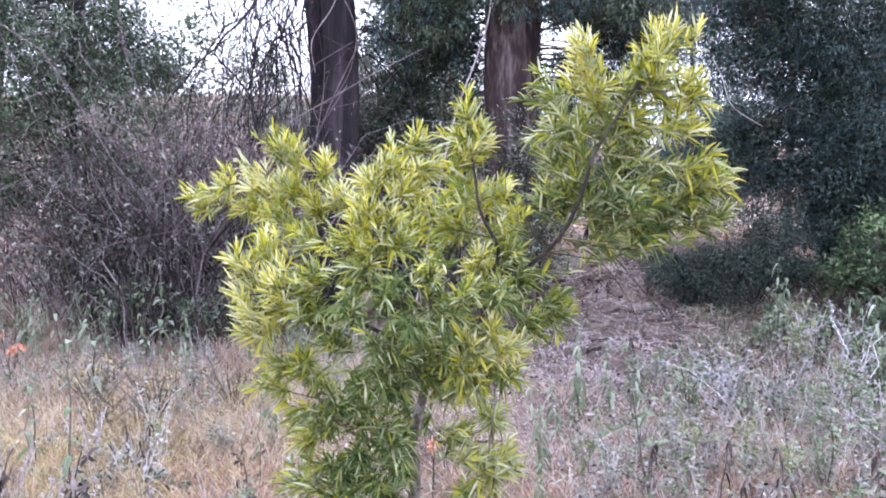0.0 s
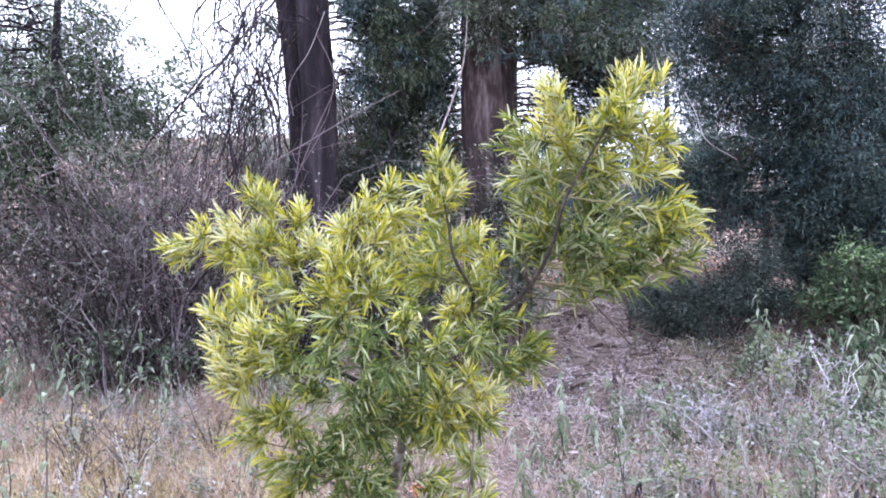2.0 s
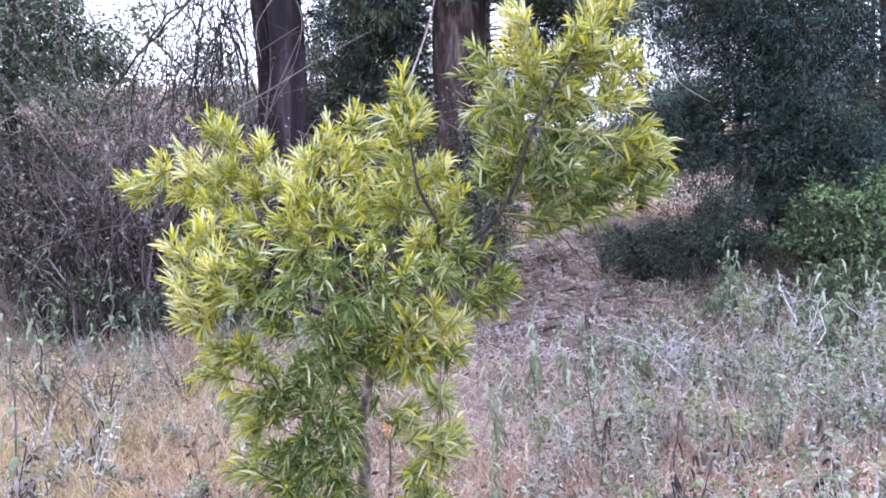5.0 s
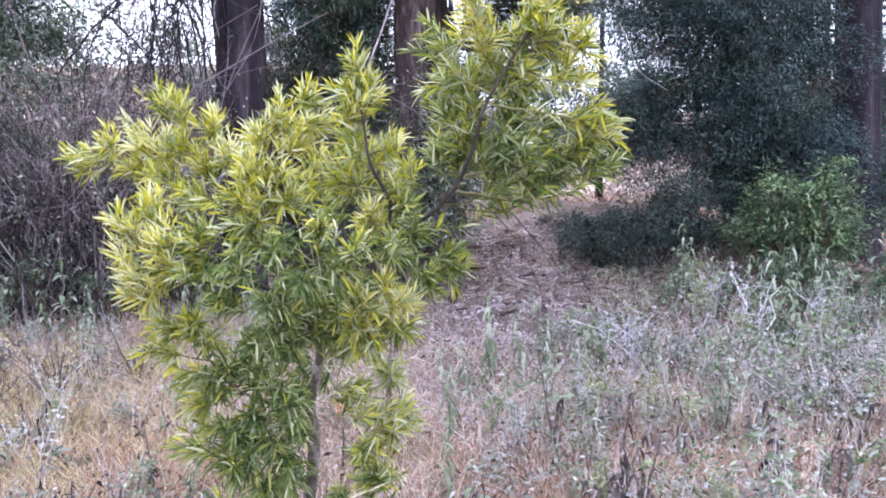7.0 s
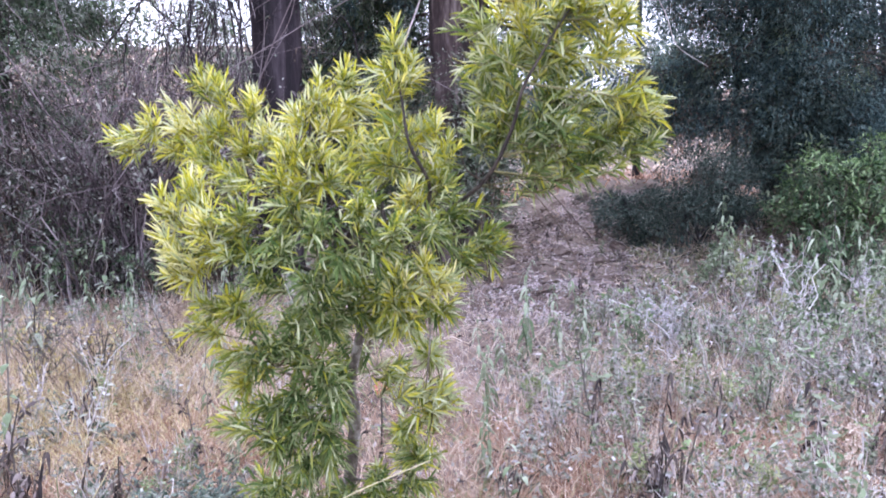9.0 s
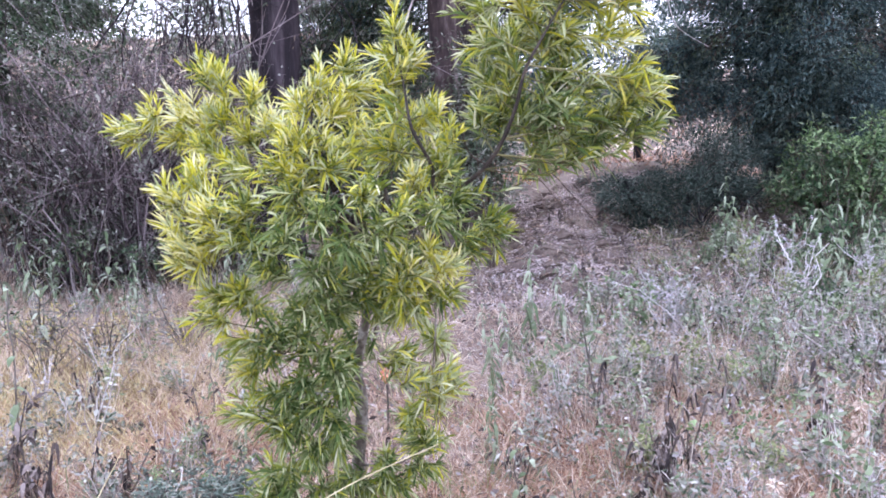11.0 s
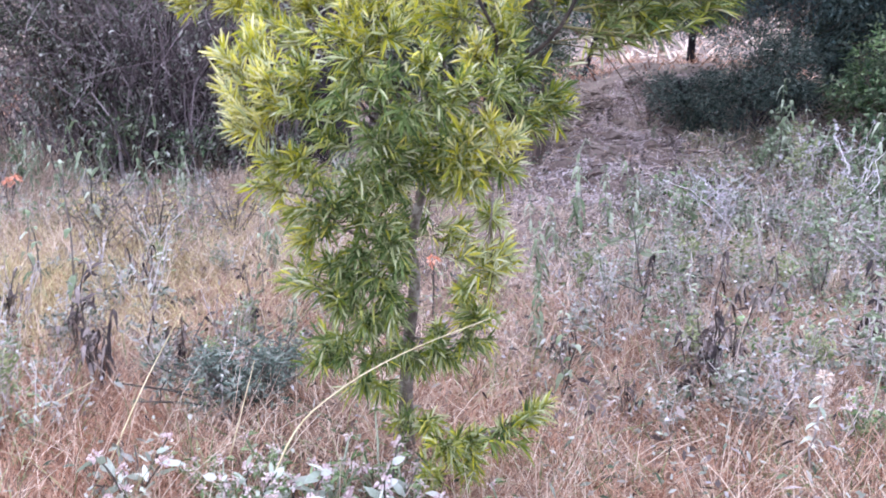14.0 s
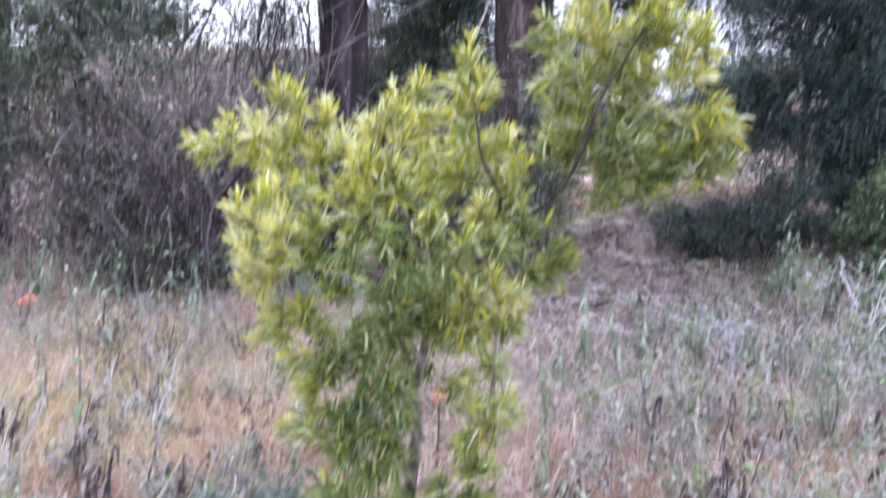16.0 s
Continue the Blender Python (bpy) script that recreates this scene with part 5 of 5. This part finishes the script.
def stand(ob, x, y, turn=0.0, scale=1.0, tilt=0.0):
    ob.scale = (scale,) * 3
    ob.matrix_basis = pose(x, y, float(ground_z(x, y)) - 0.005, tilt, 0, turn) @ Matrix.Diagonal((scale, scale, scale, 1))
    return ob


def sow(kinds, spots):
    """Copies of the given plants at the spots; the plants themselves take the first ones."""
    for k, (x, y, size) in enumerate(spots):
        src = kinds[k % len(kinds)]
        if k < len(kinds):
            stand(src, x, y, rng.uniform(0, 360), size)
        else:
            ob = copy_thing(src, pose(0, 0, 0))
            stand(ob, x, y, rng.uniform(0, 360), size, rng.uniform(-6, 6))


def spots(n, x0, x1, y0, y1, size, keep=None):
    out = []
    while len(out) < n:
        x, y = rng.uniform(x0, x1), rng.uniform(y0, y1)
        if (keep is None or rng.random() < keep(x, y)) and (x + 0.235) ** 2 + (y - 2.5) ** 2 > 0.12 and y > 1.75:
            out.append((x, y, rng.uniform(*size)))
    return out


SILVER = "silvery grey-green woolly-leaved herb among dry grass"
herbs = [herb("silver_herb", SILVER, "silver herbs", h, st, lv, 0.042, 0.017, lm, M["dead_stem"], sp, 4, 0.0, radius=0.0035) for h, st, lv, sp, lm in [(0.46, 5, 170, 0.22, M["herb_leaf"]), (0.36, 5, 170, 0.32, M["herb_green"]), (0.54, 5, 170, 0.18, M["green_grass"]), (0.30, 5, 160, 0.4, M["herb_leaf"]), (0.5, 5, 150, 0.25, M["weed_leaf"]), (0.4, 6, 130, 0.3, M["weed_leaf"])]]
clear_of = lambda x, y: (1 - float(bank(x, y))) * (1 - 0.85 * float(fore(x, y)))
sow(herbs, spots(60, 0.35, 3.4, 2.6, 4.6, (0.45, 0.9)) + spots(64, 0.6, 5.4, 4.2, 7.6, (0.7, 1.1), clear_of) + spots(34, -5.0, -0.2, 3.8, 7.2, (0.5, 0.9)) + spots(8, -5.6, -3.2, 6.6, 7.3, (0.8, 1.1)) + spots(12, -1.9, -0.7, 2.6, 3.4, (0.4, 0.7)))

GREEN = "green leafy weed at the foot of the thicket"
weeds = [herb("green_weed", GREEN, "green weeds", h, st, 90, 0.06, 0.02, M["weed_leaf"], M["herb_stem"], 0.25, 1) for h, st in [(0.42, 4), (0.32, 5), (0.5, 3)]]
sow(weeds, spots(12, -5.0, -1.2, 6.9, 7.6, (0.7, 1.0)) + spots(26, 2.2, 5.5, 6.0, 8.0, (0.7, 1.2)) + spots(16, 0.5, 2.4, 5.0, 7.0, (0.5, 0.8)) + spots(18, 0.7, 4.0, 3.2, 6.0, (0.5, 0.85)) + spots(9, 1.2, 2.7, 6.8, 8.8, (0.3, 0.5)))

DIM = "dark green leafy weed before the bush"
dims = [herb("dark_weed", DIM, "dark weeds", h, st, 110, 0.065, 0.022, M["shrub_leaf"], M["herb_stem"], 0.22, 2, 0.5) for h, st in [(0.6, 5), (0.48, 6)]]
sow(dims, spots(26, 2.5, 5.6, 6.9, 8.1, (0.7, 1.1)) + spots(8, 2.6, 4.6, 5.6, 6.8, (0.5, 0.8)))

def leafy_stalk(name, label, group, h, stems, nodes, leaf_len, leaf_w, leaf_mat, stem_mat, spread, droop, rise=0.5, taper=0.55, radius=0.004):
    """Upright stems with broad leaves in opposite pairs, smaller towards the top; stands at the origin."""
    top = thing(name, label, "plant", group)
    s = np.linspace(0, 1, 8)
    P, D, L, W = [], [], [], []
    for k in range(stems):
        hh = h * (1.0 if k == 0 else rng.uniform(0.55, 0.95))
        out = rng.normal(0, spread, 2)
        line = np.zeros((8, 3))
        line[:, 2] = hh * s - 0.02
        line[:, :2] = out * (s ** 1.3)[:, None] * hh
        line[1:] += np.cumsum(rng.normal(0, 0.012 * h / 0.5, (7, 3)), 0)
        v, q = tubes(line[None], (radius * np.linspace(1, 0.5, 8))[None], 5)
        part("stem", make_mesh("stem", v, q, [stem_mat]), top)
        turn = rng.uniform(0, math.pi)
        for j in range(nodes):
            f = 0.15 + 0.85 * (j + rng.uniform(-0.2, 0.2)) / max(nodes - 1, 1)
            f = min(max(f, 0.05), 0.999) * 7
            i = int(f)
            p = line[min(i, 7)] + (line[min(i + 1, 7)] - line[min(i, 7)]) * (f - i)
            size = 1 - taper * (f / 7) ** 1.5
            for side in (0, math.pi):
                if rng.random() < 0.1:
                    continue
                a = turn + side + j * math.pi / 2 + rng.normal(0, 0.3)
                d = np.array([math.cos(a), math.sin(a), rise + rng.normal(0, 0.25) + (0.5 if j == nodes - 1 else 0)])
                P.append(p)
                D.append(d)
                L.append(leaf_len * size * rng.uniform(0.75, 1.15))
                W.append(leaf_w * size * rng.uniform(0.8, 1.2))
    P, D = np.array(P), unit(np.array(D))
    side = unit(np.cross(D, np.array([0, 0, 1.0])) + rng.normal(0, 0.25, D.shape))
    v, q = blades(P, D, side, np.array(L), np.array(W), droop * rng.uniform(0.6, 1.3, len(P)), 6, (0.2, 0.8, 1.0, 0.9, 0.55, 0.06))
    tagged(part("foliage", make_mesh("foliage", v, q, [leaf_mat]), top), kind="stuff")
    return top


WOOLLY = "grey-green woolly herb with broad leaves in opposite pairs"
woolly = [leafy_stalk("woolly_herb", WOOLLY, "woolly herbs", h, st, nd, ll, lw, M[lm], M["dead_stem"], sp, dr) for h, st, nd, ll, lw, lm, sp, dr in [
    (0.42, 5, 7, 0.058, 0.026, "herb_leaf", 0.25, 0.4), (0.34, 6, 6, 0.064, 0.030, "silver_leaf", 0.35, 0.5), (0.5, 4, 8, 0.055, 0.024, "weed_leaf", 0.2, 0.6), (0.3, 7, 5, 0.06, 0.026, "herb_leaf", 0.45, 0.3), (0.38, 6, 8, 0.04, 0.017, "pale_leaf", 0.3, 0.3)]]
sow(woolly, spots(58, 0.4, 3.4, 2.7, 4.8, (0.45, 0.9)) + spots(62, 0.8, 5.2, 4.4, 7.4, (0.7, 1.1), clear_of) + spots(40, -4.8, -0.4, 3.6, 7.2, (0.6, 1.1)) + spots(14, -2.2, -0.8, 2.5, 3.6, (0.5, 0.8)))

NETTLE = "light green upright weed with drooping narrow leaves"
nettles = [leafy_stalk("drooping_weed", NETTLE, "drooping weeds", h, st, nd, 0.085, 0.028, M["weed_leaf"], M["weed_leaf"], 0.1, 1.6, 0.3, 0.35, 0.005) for h, st, nd in [(0.62, 2, 11), (0.5, 2, 9)]]
sow(nettles, [(0.55, 5.2, 1.0), (0.75, 5.4, 0.95), (0.98, 5.5, 0.8), (0.42, 4.9, 0.8), (0.30, 4.3, 0.75), (0.62, 4.4, 0.7), (0.22, 3.5, 0.6), (-0.95, 4.2, 0.7), (-1.25, 4.9, 0.8), (-0.85, 3.6, 0.6)] + spots(12, -4.6, -1.0, 6.7, 7.4, (0.7, 1.0)) + spots(24, 2.6, 5.4, 5.8, 7.8, (0.8, 1.2)))

WITHER = "withered brown weed with hanging curled leaves"
withered = [leafy_stalk("withered_weed", WITHER, "withered weeds", h, st, nd, 0.062, 0.024, M["dead_leaf"], M["herb_stem"], 0.1, 2.2, -0.2, 0.3, 0.005) for h, st, nd in [(0.5, 2, 9), (0.42, 3, 8)]]
sow(withered, [(1.06, 3.72, 0.8), (0.86, 3.1, 0.75), (0.74, 3.78, 0.7), (-1.45, 2.95, 0.8), (-1.32, 3.15, 0.6), (1.9, 3.5, 0.8)] + spots(9, 0.6, 3.2, 2.8, 5.0, (0.4, 0.75)) + spots(4, -2.9, -0.9, 2.8, 4.4, (0.4, 0.7)))

STALK = "tall brown-stemmed weed with drooping grey-green leaves"
stalks = [leafy_stalk("tall_weed", STALK, "tall weeds", h, st, nd, 0.095, 0.04, M["weed_leaf"], M["herb_stem"], 0.08, 1.3, 0.3, 0.25, 0.007) for h, st, nd in [(0.8, 1, 6), (0.68, 2, 5)]]
sow(stalks, [(-1.95, 3.82, 0.95), (-2.3, 4.1, 0.8), (-2.56, 5.36, 0.95), (-3.46, 6.6, 1.0), (-2.9, 7.2, 1.1), (-3.35, 7.1, 1.0), (-1.9, 6.6, 0.8), (0.3, 3.05, 0.6), (-1.15, 4.2, 0.55), (2.6, 7.0, 0.9), (3.3, 7.0, 1.0), (4.2, 7.2, 1.1), (4.6, 7.1, 1.1)])

DEAD = "dead grey-brown weed stalk with withered leaves"
deads = [herb("dead_weed", DEAD, "dead weeds", h, st, lv, 0.048, 0.018, M["dead_leaf"], M["herb_stem"], 0.2, 2, 0.9) for h, st, lv in [(0.5, 2, 60), (0.38, 3, 70)]]
sow(deads, [(-1.44, 2.95, 0.9), (-1.2, 3.15, 0.8), (-1.7, 3.3, 0.9), (0.9, 3.2, 1.0), (0.75, 2.9, 0.7), (-2.2, 3.6, 0.9), (1.6, 3.4, 0.9), (0.3, 3.3, 0.6), (-1.0, 3.5, 0.7)] + spots(6, 0.4, 3.0, 2.7, 4.4, (0.5, 0.8)) + spots(12, 0.8, 2.4, 6.2, 9.0, (0.5, 0.8)))

BRANCHED = "dry silvery white branching seed stalks above the herbs"
dry = [herb("dry_branched_weed", BRANCHED, "dry branched weeds", h, st, 480, 0.022, 0.011, M["lilac_leaf"], M["white_stem"], sp, 3, 0.05, radius=0.0055, bend=0.036) for h, st, sp in [(0.85, 3, 0.2), (0.75, 4, 0.28)]]
sow(dry, [(1.46, 5.15, 0.75), (2.3, 5.5, 0.88), (2.42, 6.5, 0.85), (1.62, 5.3, 0.65), (3.1, 6.3, 0.7)])

FLOWER = "pale silver-leaved plant with pinkish white flower clusters"
blooms = [herb("flowering_herb", FLOWER, "flowering herbs", h, st, lv, 0.078, 0.025, M["front_leaf"], M["herb_stem"], 0.4, 0, 0.25, (M["petal_pink"], 0.024, 30)) for h, st, lv in [(0.27, 6, 60), (0.23, 5, 50)]]
sow(blooms, [(-0.25, 2.12, 0.9), (-0.51, 2.14, 0.9), (-0.98, 2.16, 0.8), (-0.65, 2.02, 0.85), (-0.36, 2.0, 0.7), (-0.1, 2.02, 0.7)])
PINKISH = "low plant covered in faded pink flower heads"
pinks = [herb("pink_herb", PINKISH, "pink herbs", 0.22, 12, 170, 0.045, 0.009, M["herb_green"], M["weed_leaf"], 0.55, 0, 0.2, (M["petal_pink"], 0.018, 16))]
sow(pinks, [(-0.42, 2.2, 1.0), (-0.2, 2.15, 0.9), (-0.62, 2.3, 0.8), (0.1, 2.05, 0.8), (-0.8, 2.25, 0.7), (-0.3, 2.3, 0.9), (-0.5, 2.1, 0.8), (-0.15, 2.0, 0.7), (-0.7, 2.12, 0.8), (1.25, 2.7, 0.9), (2.4, 4.3, 1.0)])


def whorled_spike(x, y, h):
    """A stiff stalk with fuzzy flower whorls one above the other and pale leaf pairs under them."""
    top = leafy_stalk("whorled_spike", "stiff pale stalk with fuzzy beige flower whorls", "whorled spikes", h, 1, 7, 0.06, 0.024, M["front_leaf"], M["white_stem"], 0.05, 1.0, 0.2, 0.4, 0.005)
    for k in range(6):
        n, z = 90, h * (0.4 + 0.11 * k)
        d = unit(rng.normal(size=(n, 3)) * np.array([1, 1, 0.5]))
        v, q = leaf_batch(d * 0.012 + np.array([0, 0, z]), d, rng.uniform(0.010, 0.020, n), rng.uniform(0.004, 0.008, n))
        part("flower_head", make_mesh("flower_head", v, q, [M["petal_beige"]]), top)
    stand(top, x, y, rng.uniform(0, 360))


def low_shrub():
    ob = herb("low_shrub", "low rounded blue-green shrub in the dry grass", "", 0.25, 40, 3600, 0.032, 0.007, M["blue_leaf"], M["herb_stem"], 0.9, 5, 0.0)
    stand(ob, -0.85, 2.86)
    ob = herb("seedling", "small seedling with a dark stem and pale green leaves", "", 0.62, 1, 46, 0.055, 0.02, M["weed_leaf"], M["herb_stem"], 0.05, 6, 0.1)
    stand(ob, 0.77, 3.85)
    ob = herb("low_shrub", "low blue-grey bushy herb", "", 0.34, 22, 700, 0.035, 0.012, M["herb_leaf"], M["dead_stem"], 0.6, 5, 0.0)
    stand(ob, 2.34, 4.5)
    stand(copy_thing(ob, pose(0, 0, 0)), 3.0, 5.2, 80, 0.9)
    ob = herb("yellow_weed", "faded yellow feathery weed", "", 0.4, 12, 200, 0.03, 0.006, M["petal_yellow"], M["herb_stem"], 0.4, 4, 0.1)
    stand(ob, -2.1, 5.2)
    for x, y, size in [(-1.7, 5.5, 1.0), (-2.6, 5.4, 1.1), (-2.3, 4.8, 0.8), (3.4, 4.9, 0.8)]:
        stand(copy_thing(ob, pose(0, 0, 0)), x, y, 70 * x, size)
    for sx, sy, sh in [(1.04, 2.52, 0.34), (1.43, 2.8, 0.47)]:
        whorled_spike(sx, sy, sh)
    ob = herb("seed_spike", "brown furry seed spike on a stiff stalk", "", 0.36, 1, 10, 0.06, 0.02, M["dead_leaf"], M["herb_stem"], 0.05, 0, 0.5)
    n = 420
    d = unit(rng.normal(size=(n, 3)) * np.array([1, 1, 0.4]))
    v, q = leaf_batch(np.stack((d[:, 0] * 0.012, d[:, 1] * 0.012, rng.uniform(0.17, 0.36, n)), 1), d, rng.uniform(0.01, 0.022, n), rng.uniform(0.004, 0.008, n))
    tagged(part("spike", make_mesh("spike", v, q, [M["seed_brown"]]), ob), kind="stuff")
    stand(ob, 2.15, 3.6)
    stand(copy_thing(ob, pose(0, 0, 0)), 1.75, 3.2, 40, 0.9)
    ob = herb("silver_rosette", "broad-leaved silvery woolly plant", "silver rosettes", 0.2, 6, 60, 0.07, 0.026, M["silver_leaf"], M["herb_stem"], 0.7, 0, 0.35)
    stand(ob, 1.35, 3.35)
    for x, y, size in [(1.85, 3.4, 1.0), (0.35, 3.45, 0.7), (2.3, 4.2, 1.1), (2.6, 4.5, 0.9), (-1.0, 2.25, 0.7), (1.7, 2.9, 0.9)]:
        stand(copy_thing(ob, pose(0, 0, 0)), x, y, 90 * x, size)
    for x, y, size in spots(26, 0.45, 4.2, 3.1, 6.0, (0.5, 0.95), lambda x, y: 1 - float(bank(x, y))) + spots(8, -3.4, -1.0, 2.6, 5.0, (0.5, 0.8)):
        stand(copy_thing(ob, pose(0, 0, 0)), x, y, rng.uniform(0, 360), size)
    ob = herb("orange_flower", "small orange flower in the dry grass", "", 0.3, 1, 6, 0.05, 0.015, M["herb_green"], M["herb_stem"], 0.05, 0, 0.2, (M["petal_orange"], 0.034, 22))
    stand(ob, -0.25, 3.96)
    ob = herb("orange_flower", "patch of orange flowers at the field's edge", "", 0.42, 7, 30, 0.05, 0.015, M["dead_leaf"], M["herb_stem"], 0.4, 0, 0.2, (M["petal_orange"], 0.038, 16))
    stand(ob, -3.5, 5.95)


low_shrub()


def straw(*points):
    line = spline(points, 20)
    o = line[0]
    top = thing("grass_straw", "long pale yellow bent grass straw", "grass straw", "grass straws", at=o)
    v, q = tubes(line[None] - o, np.linspace(0.0035, 0.0012, 20)[None], 5)
    part("stalk", make_mesh("stalk", v, q, [M["straw"]]), top)


straw((-0.62, 2.15, 0.08), (-0.52, 2.2, 0.32), (-0.38, 2.2, 0.46), (-0.20, 2.2, 0.57), (0.03, 2.2, 0.67))
straw((-1.16, 2.35, 0.08), (-1.05, 2.45, 0.34), (-0.92, 2.5, 0.58))
straw((-0.80, 2.45, 0.08), (-0.76, 2.5, 0.24), (-0.72, 2.55, 0.40))
straw((-1.6, 2.55, 0.08), (-1.45, 2.6, 0.20), (-1.30, 2.65, 0.28))

single_leaves()


def earth_clods():
    """Uneven lumps of earth on the bare face of the bank, parts of the ground."""
    rings, sides = 5, 8
    lat = np.linspace(-0.5, 0.5, rings) * math.pi
    lon = np.arange(sides) * 2 * math.pi / sides
    ball = np.stack((np.cos(lat)[:, None] * np.cos(lon), np.cos(lat)[:, None] * np.sin(lon), np.sin(lat)[:, None] * np.ones(sides)), -1)
    i, j = np.meshgrid(np.arange(rings - 1), np.arange(sides), indexing="ij")
    i, j = i.ravel(), j.ravel()
    q = np.stack((i * sides + j, i * sides + (j + 1) % sides, (i + 1) * sides + (j + 1) % sides, (i + 1) * sides + j), 1)
    lumps = [make_mesh("clod", (ball * rng.uniform(0.7, 1.25, (rings, sides, 1)) * np.array([1.25, 1.0, 0.5])).reshape(-1, 3), q, [M["soil"]], None, False) for k in range(8)]
    for k in range(300):
        y = rng.uniform(6.6, 10.6)
        x = 1.05 + 0.21 * (y - 7.1) + rng.normal(0, 0.5) * (0.75 + 0.18 * max(y - 7.1, 0))
        size = 0.02 + 0.10 * rng.random() ** 2.0
        ob = part("clod", lumps[k % 8], GROUND)
        ob.matrix_local = pose(x, y, float(ground_z(x, y)) + 0.05 * size, rng.uniform(-20, 20), rng.uniform(-20, 20), rng.uniform(0, 360)) @ Matrix.Diagonal((size, size, size, 1))


earth_clods()
